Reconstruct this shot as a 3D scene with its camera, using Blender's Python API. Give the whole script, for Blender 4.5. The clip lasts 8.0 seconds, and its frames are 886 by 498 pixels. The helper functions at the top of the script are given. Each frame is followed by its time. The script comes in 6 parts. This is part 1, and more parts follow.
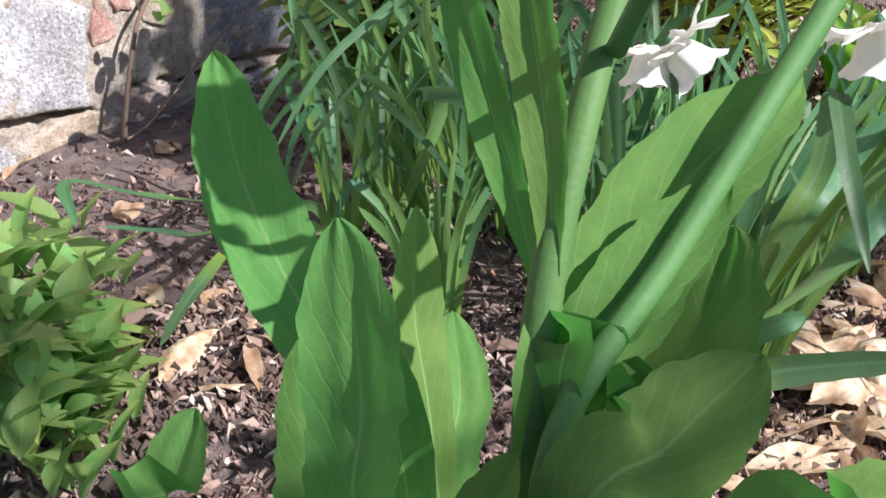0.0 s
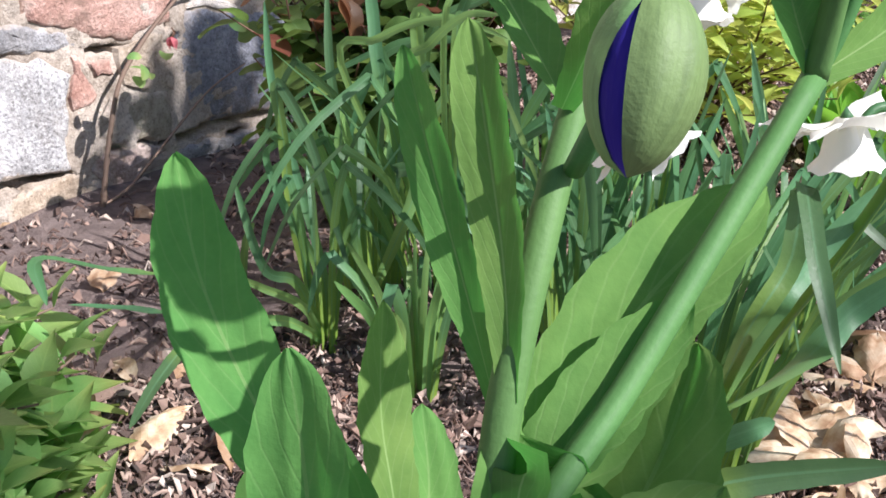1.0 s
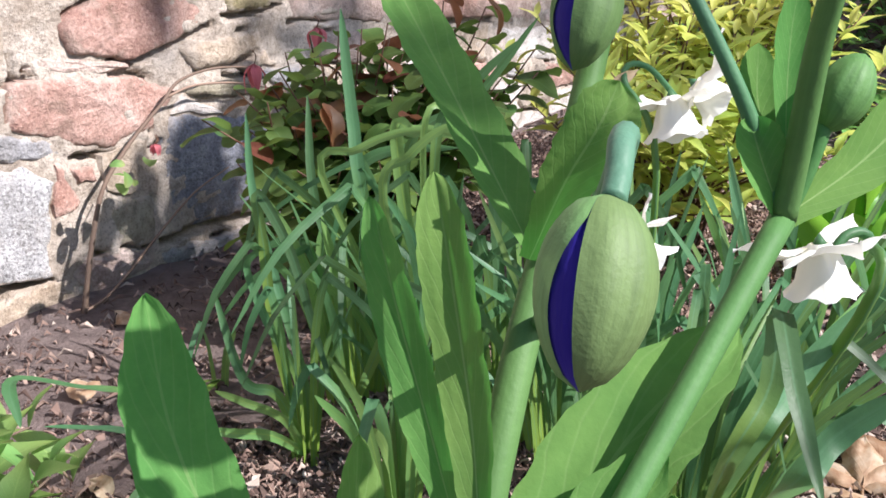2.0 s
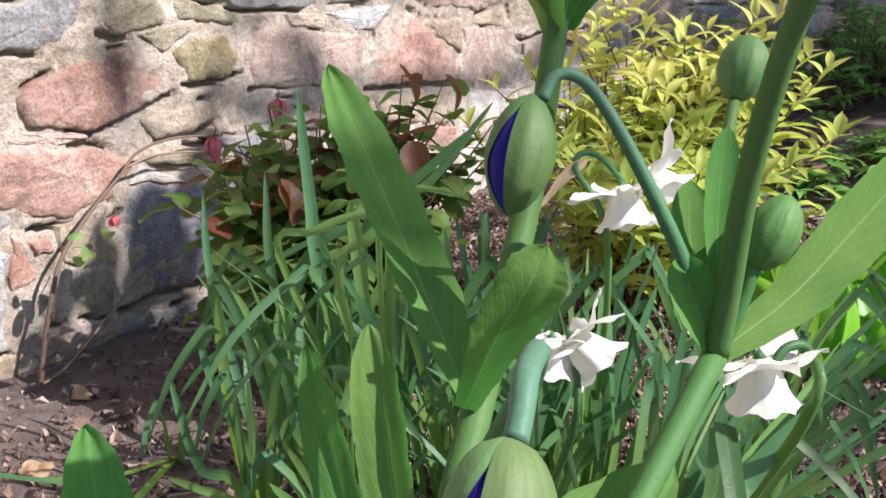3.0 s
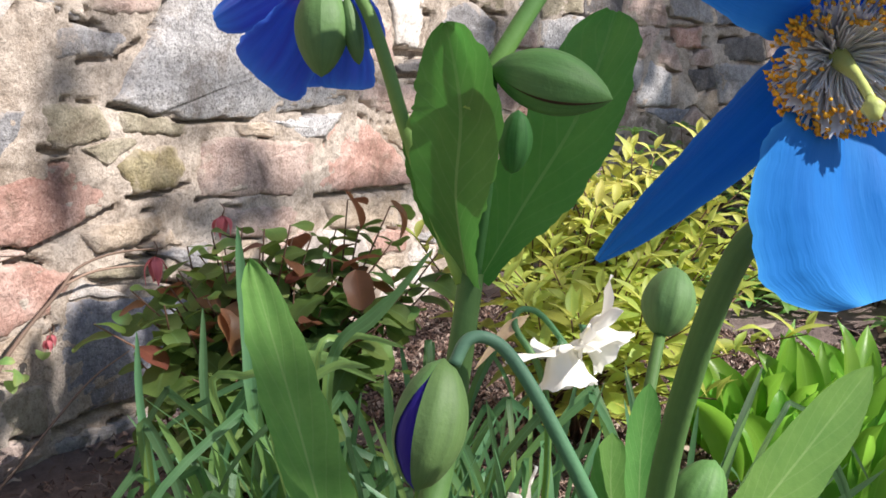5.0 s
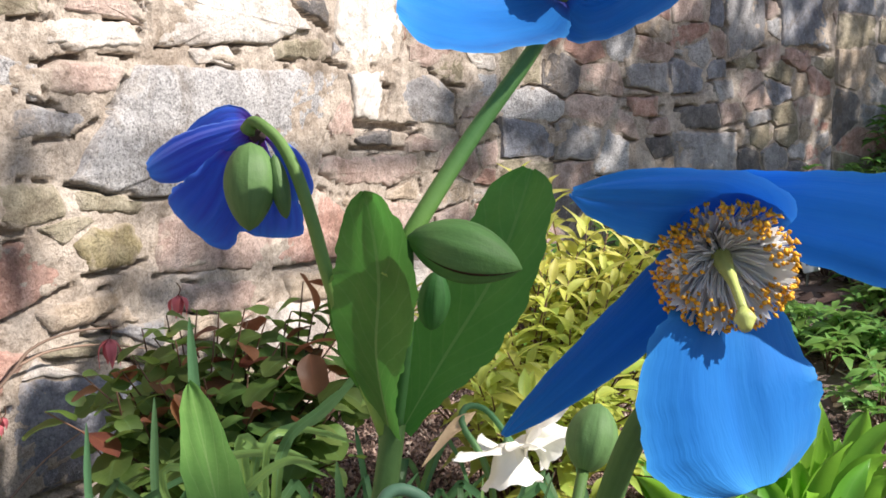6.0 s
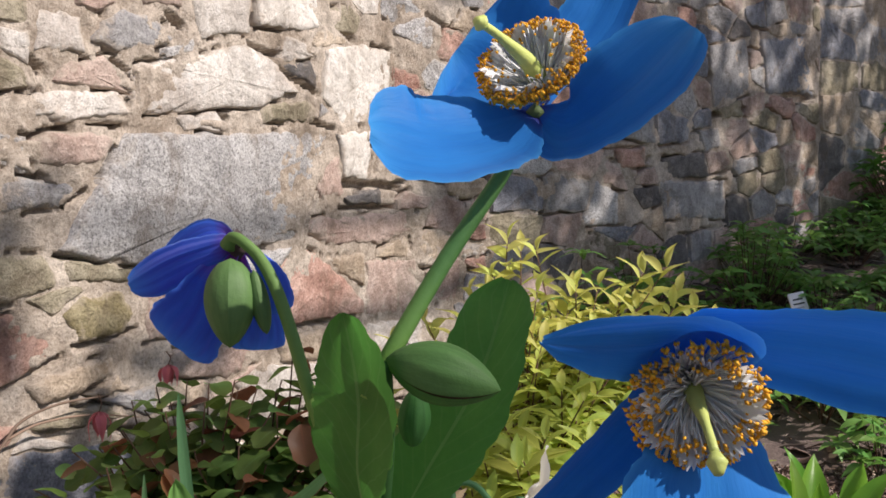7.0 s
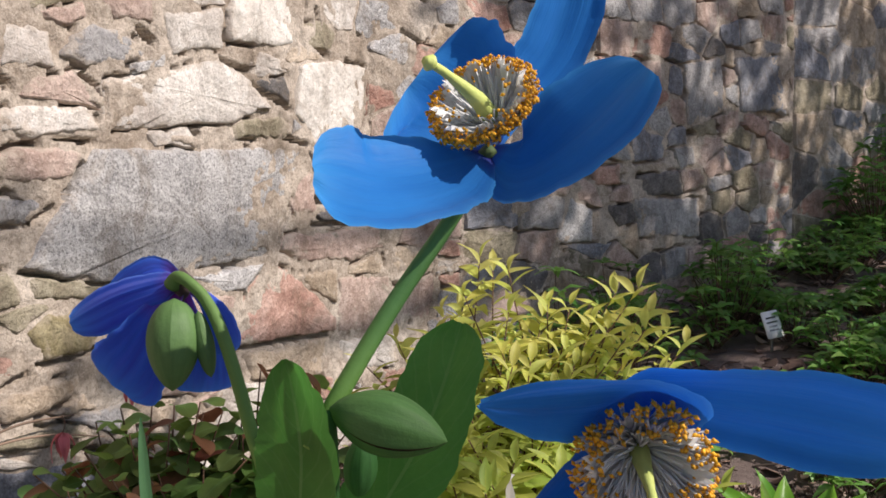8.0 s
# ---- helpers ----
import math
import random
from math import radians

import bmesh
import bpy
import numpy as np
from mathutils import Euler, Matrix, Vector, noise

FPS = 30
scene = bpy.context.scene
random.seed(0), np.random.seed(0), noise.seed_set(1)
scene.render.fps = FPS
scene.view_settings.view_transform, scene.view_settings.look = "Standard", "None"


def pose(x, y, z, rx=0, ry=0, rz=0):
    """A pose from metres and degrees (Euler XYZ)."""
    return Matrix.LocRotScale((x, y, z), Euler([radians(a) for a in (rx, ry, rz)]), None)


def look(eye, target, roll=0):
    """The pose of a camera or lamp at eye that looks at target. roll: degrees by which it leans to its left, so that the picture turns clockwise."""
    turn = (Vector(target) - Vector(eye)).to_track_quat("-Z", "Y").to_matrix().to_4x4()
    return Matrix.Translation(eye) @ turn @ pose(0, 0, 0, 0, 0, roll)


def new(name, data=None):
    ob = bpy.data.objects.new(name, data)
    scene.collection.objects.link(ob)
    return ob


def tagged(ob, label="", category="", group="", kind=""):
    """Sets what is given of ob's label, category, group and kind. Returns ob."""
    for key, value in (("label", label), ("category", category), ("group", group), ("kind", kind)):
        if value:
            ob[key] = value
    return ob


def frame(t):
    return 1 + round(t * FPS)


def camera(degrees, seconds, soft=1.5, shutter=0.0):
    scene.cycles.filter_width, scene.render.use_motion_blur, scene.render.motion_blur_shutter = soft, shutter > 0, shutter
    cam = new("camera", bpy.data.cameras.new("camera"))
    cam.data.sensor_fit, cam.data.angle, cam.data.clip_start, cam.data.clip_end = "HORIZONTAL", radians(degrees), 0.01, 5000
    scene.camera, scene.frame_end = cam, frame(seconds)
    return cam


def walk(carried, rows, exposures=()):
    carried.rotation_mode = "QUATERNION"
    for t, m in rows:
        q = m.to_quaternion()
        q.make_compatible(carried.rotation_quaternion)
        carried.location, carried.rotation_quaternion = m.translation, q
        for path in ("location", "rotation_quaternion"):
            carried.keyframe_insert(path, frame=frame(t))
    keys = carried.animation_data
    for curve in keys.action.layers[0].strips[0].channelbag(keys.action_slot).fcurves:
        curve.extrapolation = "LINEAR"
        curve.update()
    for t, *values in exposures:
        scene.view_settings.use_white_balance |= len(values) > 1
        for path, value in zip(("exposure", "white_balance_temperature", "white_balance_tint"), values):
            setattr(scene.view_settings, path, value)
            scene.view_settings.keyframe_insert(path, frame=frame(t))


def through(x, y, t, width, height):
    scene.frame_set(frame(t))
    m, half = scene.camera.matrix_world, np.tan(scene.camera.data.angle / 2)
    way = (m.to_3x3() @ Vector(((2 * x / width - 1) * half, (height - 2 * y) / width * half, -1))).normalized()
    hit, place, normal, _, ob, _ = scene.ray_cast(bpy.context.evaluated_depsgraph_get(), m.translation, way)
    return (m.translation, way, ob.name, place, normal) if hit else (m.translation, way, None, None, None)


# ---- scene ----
cam = camera(45.61, 8.0, 1.65)
PATH = [
    (0, (-0.0560, 0.0030, 0.4233), (0.6947, 0.5252, 0.0187), -0.80),
    (0.5, (-0.0475, 0.0043, 0.4322), (0.7124, 0.5250, 0.0430), -0.67),
    (1, (-0.0392, 0.0031, 0.4406), (0.7325, 0.5252, 0.0774), -0.59),
    (1.5, (-0.0320, 0.0028, 0.4477), (0.7524, 0.5285, 0.1183), -1.09),
    (1.7, (-0.0299, 0.0039, 0.4511), (0.7611, 0.5322, 0.1424), -0.96),
    (3, (-0.0188, -0.0034, 0.4885), (0.8086, 0.5028, 0.2456), -0.86),
    (3.5, (-0.0072, -0.0040, 0.5051), (0.8357, 0.4836, 0.2778), -0.22),
    (4, (0.0017, -0.0016, 0.5195), (0.8483, 0.4862, 0.3070), -1.16),
    (4.2, (0.0029, -0.0019, 0.5199), (0.8558, 0.4807, 0.3208), -0.55),
    (5.3, (0.0169, -0.0030, 0.5569), (0.8839, 0.4692, 0.3975), 0.19),
    (5.5, (0.0156, -0.0072, 0.5644), (0.8908, 0.4539, 0.4183), 0.37),
    (6, (0.0157, -0.0187, 0.5778), (0.8978, 0.4364, 0.4564), 0.11),
    (6.5, (0.0078, -0.0238, 0.5940), (0.8987, 0.4213, 0.5035), -0.35),
    (7, (0.0177, -0.0232, 0.6007), (0.9070, 0.4275, 0.5230), -1.07),
    (7.5, (0.0233, -0.0228, 0.6065), (0.9185, 0.4178, 0.5391), -0.45),
    (8, (0.0308, -0.0270, 0.6096), (0.9303, 0.4049, 0.5436), -0.61),
]
walk(cam, [(t, look(eye, target, roll)) for t, eye, target, roll in PATH], exposures=[(0, 0.79, 5870, 15), (1.5, 0.93, 5870, 15), (3.0, 0.70, 6080, 15), (4.2, 0.66, 6080, 15), (5.5, 0.68, 6400, 13), (6.5, 0.48, 6450, 14), (7, 0.12, 6530, 15), (8, 0.10, 6530, 15)])

# ---- light ----
SUN = Vector((0.15, -0.73, 0.67)).normalized()
world = bpy.data.worlds.new("sky")
scene.world = world
world.use_nodes = True
sky = world.node_tree.nodes.new("ShaderNodeTexSky")
sky.sky_type, sky.sun_disc = "NISHITA", False
sky.sun_elevation, sky.sun_rotation = math.asin(SUN.z), math.atan2(SUN.x, SUN.y)
world.node_tree.links.new(sky.outputs[0], world.node_tree.nodes["Background"].inputs[0])
world.node_tree.nodes["Background"].inputs[1].default_value = 0.080
sun = new("sun", bpy.data.lights.new("sun", "SUN"))
sun.data.energy, sun.data.angle, sun.data.color = 5.0, radians(0.53), (1.0, 0.935, 0.83)
sun.matrix_world = look(SUN * 20, (0, 0, 0))

# ---- materials ----


def link(nt, a, b):
    nt.links.new(a, b)


def ramp(nt, fac, stops):
    n = nt.nodes.new("ShaderNodeValToRGB")
    e = n.color_ramp.elements
    while len(e) < len(stops):
        e.new(0.5)
    for k, (p, c) in zip(e, stops):
        k.position, k.color = p, (*c, 1)
    link(nt, fac, n.inputs[0])
    return n.outputs[0]


def mix(nt, fac, a, b, how="MIX"):
    n = nt.nodes.new("ShaderNodeMix")
    n.data_type, n.blend_type = "RGBA", how
    for slot, v in ((n.inputs[0], fac), (n.inputs[6], a), (n.inputs[7], b)):
        if isinstance(v, (int, float)):
            slot.default_value = v
        elif isinstance(v, tuple):
            slot.default_value = (*v, 1)
        else:
            link(nt, v, slot)
    return n.outputs[2]


def noise_tex(nt, vec, scale, detail=4.0, rough=0.6, dist=0.0):
    n = nt.nodes.new("ShaderNodeTexNoise")
    n.inputs["Scale"].default_value, n.inputs["Detail"].default_value = scale, detail
    n.inputs["Roughness"].default_value, n.inputs["Distortion"].default_value = rough, dist
    link(nt, vec, n.inputs["Vector"])
    return n.outputs[0]


def math_node(nt, op, a, b=0.0):
    n = nt.nodes.new("ShaderNodeMath")
    n.operation = op
    for slot, v in ((n.inputs[0], a), (n.inputs[1], b)):
        if isinstance(v, (int, float)):
            slot.default_value = v
        else:
            link(nt, v, slot)
    return n.outputs[0]


def bump(nt, height, strength, distance, bsdf):
    n = nt.nodes.new("ShaderNodeBump")
    n.inputs["Strength"].default_value, n.inputs["Distance"].default_value = strength, distance
    link(nt, height, n.inputs["Height"])
    link(nt, n.outputs[0], bsdf.inputs["Normal"])


def material(name, rough=0.6):
    m = bpy.data.materials.new(name)
    m.use_nodes = True
    nt = m.node_tree
    b = nt.nodes["Principled BSDF"]
    b.inputs["Roughness"].default_value = rough
    co = nt.nodes.new("ShaderNodeTexCoord")
    return m, nt, b, co.outputs["Object"], co.outputs["UV"]


def thin(nt, bsdf, colour, share):
    """Lets some light through a thin sheet."""
    tr = nt.nodes.new("ShaderNodeBsdfTranslucent")
    link(nt, colour, tr.inputs[0])
    mx = nt.nodes.new("ShaderNodeMixShader")
    mx.inputs[0].default_value = share
    link(nt, bsdf.outputs[0], mx.inputs[1])
    link(nt, tr.outputs[0], mx.inputs[2])
    link(nt, mx.outputs[0], nt.nodes["Material Output"].inputs[0])


def leaf_material(name, dark, light, rib, share=0.35, rough=0.5, rib_width=0.035, veins=0.25, tip=None, island=False, gloss=0.4, streak=0.0, vary=0.45, foot=None, through=None):
    m, nt, b, obj, uv = material(name, rough)
    b.inputs["Specular IOR Level"].default_value = gloss
    sep = nt.nodes.new("ShaderNodeSeparateXYZ")
    link(nt, uv, sep.inputs[0])
    across = math_node(nt, "ABSOLUTE", math_node(nt, "SUBTRACT", sep.outputs[0], 0.5))
    broad = noise_tex(nt, obj, 38, 3)
    fine = noise_tex(nt, obj, 420, 3)
    col = mix(nt, broad, dark, light)
    col = mix(nt, math_node(nt, "MULTIPLY", fine, 0.35), col, tuple(c * 0.55 for c in dark))
    if streak:
        mp = nt.nodes.new("ShaderNodeMapping")
        mp.inputs["Scale"].default_value = (18, 1.2, 1)
        link(nt, uv, mp.inputs[0])
        lines = ramp(nt, noise_tex(nt, mp.outputs[0], 1.0, 5, 0.7), [(0.35, (0, 0, 0)), (0.65, (1, 1, 1))])
        col = mix(nt, math_node(nt, "MULTIPLY", lines, streak), col, tuple(c * 0.45 for c in dark))
    if island:
        rnd = nt.nodes.new("ShaderNodeNewGeometry").outputs["Random Per Island"]
    else:
        rnd = nt.nodes.new("ShaderNodeObjectInfo").outputs["Random"]
    hsv = nt.nodes.new("ShaderNodeHueSaturation")
    link(nt, math_node(nt, "ADD", math_node(nt, "MULTIPLY", rnd, 0.05), 0.475), hsv.inputs["Hue"])
    link(nt, math_node(nt, "ADD", math_node(nt, "MULTIPLY", rnd, vary), 1.0 - vary / 2), hsv.inputs["Value"])
    hsv.inputs["Saturation"].default_value = 0.96
    link(nt, col, hsv.inputs["Color"])
    col = hsv.outputs[0]
    if tip:
        f = math_node(nt, "MULTIPLY", math_node(nt, "SUBTRACT", sep.outputs[1], 0.55), 1.6)
        f = math_node(nt, "MULTIPLY", math_node(nt, "MAXIMUM", f, 0.0), rnd)
        col = mix(nt, f, col, tip)
    if foot:
        f = math_node(nt, "MULTIPLY", math_node(nt, "MAXIMUM", math_node(nt, "SUBTRACT", 0.5, sep.outputs[1]), 0.0), 1.7)
        col = mix(nt, f, col, foot)
    # side veins run off the midrib at a slant
    slant = math_node(nt, "SUBTRACT", sep.outputs[1], math_node(nt, "MULTIPLY", across, 0.55))
    wave = math_node(nt, "SINE", math_node(nt, "MULTIPLY", slant, 62.0))
    vein = math_node(nt, "MULTIPLY", math_node(nt, "POWER", math_node(nt, "MAXIMUM", wave, 0.0), 14.0), veins)
    col = mix(nt, vein, col, rib)
    ribf = math_node(nt, "LESS_THAN", across, rib_width)
    wide = math_node(nt, "SUBTRACT", 1.0, math_node(nt, "MULTIPLY", sep.outputs[1], 0.8))
    col = mix(nt, math_node(nt, "MULTIPLY", math_node(nt, "MULTIPLY", ribf, wide), 0.75), col, rib)
    link(nt, col, b.inputs["Base Color"])
    h = math_node(nt, "ADD", fine, math_node(nt, "MULTIPLY", vein, -2.0))
    bump(nt, h, 0.25, 0.001, b)
    tint = mix(nt, 0.75 if through else 0.55, col, through or tuple(min(1, c * 1.9 + 0.02) for c in light))
    thin(nt, b, tint, share)
    return m


POPPY_LEAF = leaf_material("poppy_leaf", (0.085, 0.220, 0.052), (0.245, 0.440, 0.105), (0.38, 0.52, 0.22), 0.45, 0.7, 0.018, 0.14, gloss=0.05, vary=0.22, through=(0.064, 0.335, 0.045))
POPPY_STEM = leaf_material("poppy_stem", (0.066, 0.195, 0.048), (0.125, 0.285, 0.078), (0.15, 0.30, 0.08), 0.12, 0.6, 0.0, 0.0, gloss=0.25, vary=0.06, streak=0.25)
HOOK_STEM = leaf_material("hook_stem", (0.075, 0.19, 0.11), (0.13, 0.27, 0.17), (0.17, 0.29, 0.22), 0.05, 0.55, 0.0, 0.0, gloss=0.3, vary=0.1, foot=(0.055, 0.18, 0.045))
SEPAL = leaf_material("sepal", (0.135, 0.26, 0.078), (0.235, 0.39, 0.125), (0.2, 0.3, 0.1), 0.12, 0.6, 0.0, 0.0, streak=0.5)
# sunlit stem: brighter lower half stands for light, duller top for shade
STALK = leaf_material("flower_stalk", (0.100, 0.235, 0.060), (0.185, 0.350, 0.090), (0.2, 0.36, 0.1), 0.12, 0.6, 0.0, 0.0, gloss=0.25, vary=0.06, streak=0.2, foot=(0.30, 0.50, 0.10))
SEPAL_MID = leaf_material("sepal_mid", (0.095, 0.215, 0.060), (0.170, 0.320, 0.090), (0.15, 0.28, 0.1), 0.1, 0.6, 0.0, 0.0, streak=0.4)
SEPAL_DARK = leaf_material("sepal_dark", (0.085, 0.25, 0.055), (0.155, 0.37, 0.085), (0.12, 0.25, 0.08), 0.1, 0.6, 0.0, 0.0, streak=0.5)
DAFF_LEAF = leaf_material("daffodil_leaf", (0.042, 0.135, 0.052), (0.130, 0.285, 0.110), (0.13, 0.28, 0.15), 0.38, 0.45, 0.05, 0.0, gloss=0.35, vary=0.7, streak=0.3, foot=(0.29, 0.42, 0.05))
DAFF_PALE = leaf_material("daffodil_leaf_pale", (0.13, 0.28, 0.07), (0.24, 0.42, 0.13), (0.33, 0.48, 0.1), 0.42, 0.45, 0.05, 0.0)
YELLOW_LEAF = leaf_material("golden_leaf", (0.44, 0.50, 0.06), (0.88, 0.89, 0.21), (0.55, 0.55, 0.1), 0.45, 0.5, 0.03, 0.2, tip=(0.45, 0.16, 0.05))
# lower golden leaves: their shade is put into this darker, greener colour
YELLOW_MASS = leaf_material("golden_leaf_shaded", (0.23, 0.33, 0.05), (0.57, 0.64, 0.12), (0.55, 0.55, 0.1), 0.45, 0.5, 0.03, 0.2, island=True)
LIME_LEAF = leaf_material("lime_leaf", (0.14, 0.29, 0.070), (0.28, 0.46, 0.135), (0.32, 0.46, 0.14), 0.4, 0.5, 0.03, 0.25, tip=(0.42, 0.32, 0.08))
ROSE_LEAF = leaf_material("rose_leaf", (0.060, 0.135, 0.024), (0.165, 0.255, 0.050), (0.16, 0.28, 0.1), 0.35, 0.6, 0.03, 0.2)
ROSE_RED = leaf_material("rose_leaf_red", (0.11, 0.04, 0.022), (0.25, 0.10, 0.05), (0.25, 0.10, 0.05), 0.35, 0.45, 0.03, 0.2)
LILY_LEAF = leaf_material("lily_leaf", (0.10, 0.28, 0.02), (0.22, 0.46, 0.04), (0.24, 0.45, 0.08), 0.45, 0.38, 0.02, 0.0)
FAR_LEAF = leaf_material("shade_leaf", (0.09, 0.21, 0.035), (0.21, 0.42, 0.08), (0.08, 0.16, 0.04), 0.3, 0.45, 0.03, 0.1, island=True)
TREE_LEAF = leaf_material("tree_leaf", (0.04, 0.10, 0.02), (0.08, 0.18, 0.03), (0.08, 0.16, 0.04), 0.2, 0.5, 0.03, 0.0, island=True)


def petal_material(name, base, edge, heart, share=0.4, heart_end=0.25, through=None):
    m, nt, b, obj, uv = material(name, 0.5)
    b.inputs["Specular IOR Level"].default_value = 0.12
    b.inputs["Sheen Weight"].default_value = 0.12
    sep = nt.nodes.new("ShaderNodeSeparateXYZ")
    link(nt, uv, sep.inputs[0])
    mp = nt.nodes.new("ShaderNodeMapping")
    mp.inputs["Scale"].default_value = (7, 1.1, 1)
    wob = nt.nodes.new("ShaderNodeVectorMath")
    wob.operation = "MULTIPLY_ADD"
    link(nt, nt.nodes.new("ShaderNodeObjectInfo").outputs["Random"], wob.inputs[0])
    wob.inputs[1].default_value = (37, 11, 0)
    link(nt, uv, wob.inputs[2])
    link(nt, wob.outputs[0], mp.inputs[0])
    streak = noise_tex(nt, mp.outputs[0], 1.0, 4, 0.65)
    blot = noise_tex(nt, obj, 60, 3)
    col = mix(nt, streak, base, edge)
    col = mix(nt, math_node(nt, "MULTIPLY", blot, 0.35), col, tuple(c * 0.75 for c in base))
    near = nt.nodes.new("ShaderNodeMapRange")
    near.inputs[1].default_value, near.inputs[2].default_value = heart_end, 0.02
    link(nt, sep.outputs[1], near.inputs[0])
    col = mix(nt, near.outputs[0], col, heart)
    # pale margin: sunlit edge and light through thin rim put into the colour
    side = math_node(nt, "MULTIPLY", math_node(nt, "ABSOLUTE", math_node(nt, "SUBTRACT", sep.outputs[0], 0.5)), 2.0)
    rim = math_node(nt, "POWER", math_node(nt, "MAXIMUM", side, sep.outputs[1]), 12.0)
    col = mix(nt, math_node(nt, "MULTIPLY", rim, 0.55), col, tuple(min(0.95, c * 1.3 + 0.03) for c in edge))
    link(nt, col, b.inputs["Base Color"])
    crinkle = math_node(nt, "ADD", streak, math_node(nt, "MULTIPLY", noise_tex(nt, obj, 160, 3), 0.15))
    bump(nt, crinkle, 0.28, 0.0022, b)
    thin(nt, b, mix(nt, 0.7, col, through) if through else col, share)
    return m


BLUE = petal_material("blue_petal", (0.006, 0.140, 0.54), (0.040, 0.330, 0.88), (0.05, 0.02, 0.22), 0.36, 0.14, (0.002, 0.075, 0.54))
PURPLE = petal_material("purple_petal", (0.060, 0.034, 0.54), (0.045, 0.25, 1.0), (0.24, 0.012, 0.20), 0.40, 0.42)
PURPLE_NODE = petal_material("purple_node", (0.085, 0.045, 0.07), (0.10, 0.09, 0.06), (0.09, 0.03, 0.08), 0.1)
VIOLET = petal_material("violet_bud", (0.012, 0.006, 0.16), (0.03, 0.015, 0.30), (0.02, 0.01, 0.2), 0.1)
WHITE = petal_material("white_petal", (0.95, 0.94, 0.84), (0.97, 0.96, 0.90), (0.84, 0.74, 0.34), 0.25, 0.22)
ROSEBUD = petal_material("rose_petal", (0.62, 0.13, 0.16), (0.76, 0.28, 0.30), (0.3, 0.06, 0.06), 0.3)


def plain(name, a, b_, rough=0.6, scale=120, relief=0.3, depth=0.001, island=False, metal=0.0):
    m, nt, b, obj, uv = material(name, rough)
    n = noise_tex(nt, obj, scale, 5)
    n2 = noise_tex(nt, obj, scale * 0.12, 3)
    col = mix(nt, n, a, b_)
    col = mix(nt, math_node(nt, "MULTIPLY", n2, 0.5), col, tuple(c * 0.6 for c in a))
    rnd = nt.nodes.new("ShaderNodeNewGeometry").outputs["Random Per Island"] if island else nt.nodes.new("ShaderNodeObjectInfo").outputs["Random"]
    hsv = nt.nodes.new("ShaderNodeHueSaturation")
    link(nt, math_node(nt, "ADD", math_node(nt, "MULTIPLY", rnd, 0.7), 0.65), hsv.inputs["Value"])
    link(nt, col, hsv.inputs["Color"])
    link(nt, hsv.outputs[0], b.inputs["Base Color"])
    b.inputs["Metallic"].default_value = metal
    bump(nt, n, relief, depth, b)
    return m


ANTHER = plain("anther", (0.78, 0.35, 0.010), (0.92, 0.52, 0.03), 0.7, 600, 0.05, 0.0002, island=True)


def thread_material():
    m, nt, b, obj, uv = material("filament", 0.5)
    col = mix(nt, noise_tex(nt, obj, 300, 2), (0.88, 0.91, 0.95), (0.97, 0.98, 0.98))
    link(nt, col, b.inputs["Base Color"])
    thin(nt, b, col, 0.3)
    return m


FILAMENT = thread_material()
PISTIL = plain("pistil", (0.42, 0.50, 0.12), (0.60, 0.66, 0.22), 0.5, 500)
TWIG = plain("twig", (0.20, 0.13, 0.09), (0.36, 0.25, 0.19), 0.8, 200, 0.6, 0.002)
RED_TWIG = plain("red_twig", (0.10, 0.050, 0.032), (0.19, 0.10, 0.055), 0.7, 200, 0.5, 0.001)
BARK = plain("bark", (0.10, 0.075, 0.055), (0.20, 0.16, 0.12), 0.9, 14, 1.0, 0.03)
SPATHE = plain("dry_spathe", (0.42, 0.30, 0.17), (0.60, 0.46, 0.30), 0.8, 300)
LABEL_WHITE = plain("label_plate", (0.72, 0.73, 0.74), (0.82, 0.82, 0.82), 0.35, 60, 0.05)
LABEL_INK = plain("label_ink", (0.42, 0.42, 0.44), (0.50, 0.50, 0.51), 0.6)
LABEL_STAKE = plain("label_stake", (0.30, 0.30, 0.29), (0.42, 0.42, 0.40), 0.45, 80, 0.1, 0.001, metal=0.6)


def dead_leaf_material():
    m, nt, b, obj, uv = material("dead_leaf", 0.7)
    sep = nt.nodes.new("ShaderNodeSeparateXYZ")
    link(nt, uv, sep.inputs[0])
    across = math_node(nt, "ABSOLUTE", math_node(nt, "SUBTRACT", sep.outputs[0], 0.5))
    n = noise_tex(nt, obj, 45, 5)
    col = ramp(nt, n, [(0.32, (0.30, 0.17, 0.09)), (0.46, (0.54, 0.38, 0.24)), (0.62, (0.78, 0.66, 0.50))])
    slant = math_node(nt, "SUBTRACT", sep.outputs[1], math_node(nt, "MULTIPLY", across, 0.7))
    wave = math_node(nt, "POWER", math_node(nt, "MAXIMUM", math_node(nt, "SINE", math_node(nt, "MULTIPLY", slant, 48.0)), 0.0), 10.0)
    col = mix(nt, math_node(nt, "MULTIPLY", math_node(nt, "MULTIPLY", wave, n), 0.14), col, (0.30, 0.18, 0.09))
    rnd = math_node(nt, "POWER", nt.nodes.new("ShaderNodeObjectInfo").outputs["Random"], 2.0)
    col = mix(nt, math_node(nt, "MULTIPLY", rnd, 0.75), col, (0.24, 0.115, 0.055))
    link(nt, col, b.inputs["Base Color"])
    bump(nt, math_node(nt, "ADD", n, math_node(nt, "MULTIPLY", wave, 0.15)), 0.5, 0.002, b)
    thin(nt, b, col, 0.2)
    return m


DEAD = dead_leaf_material()


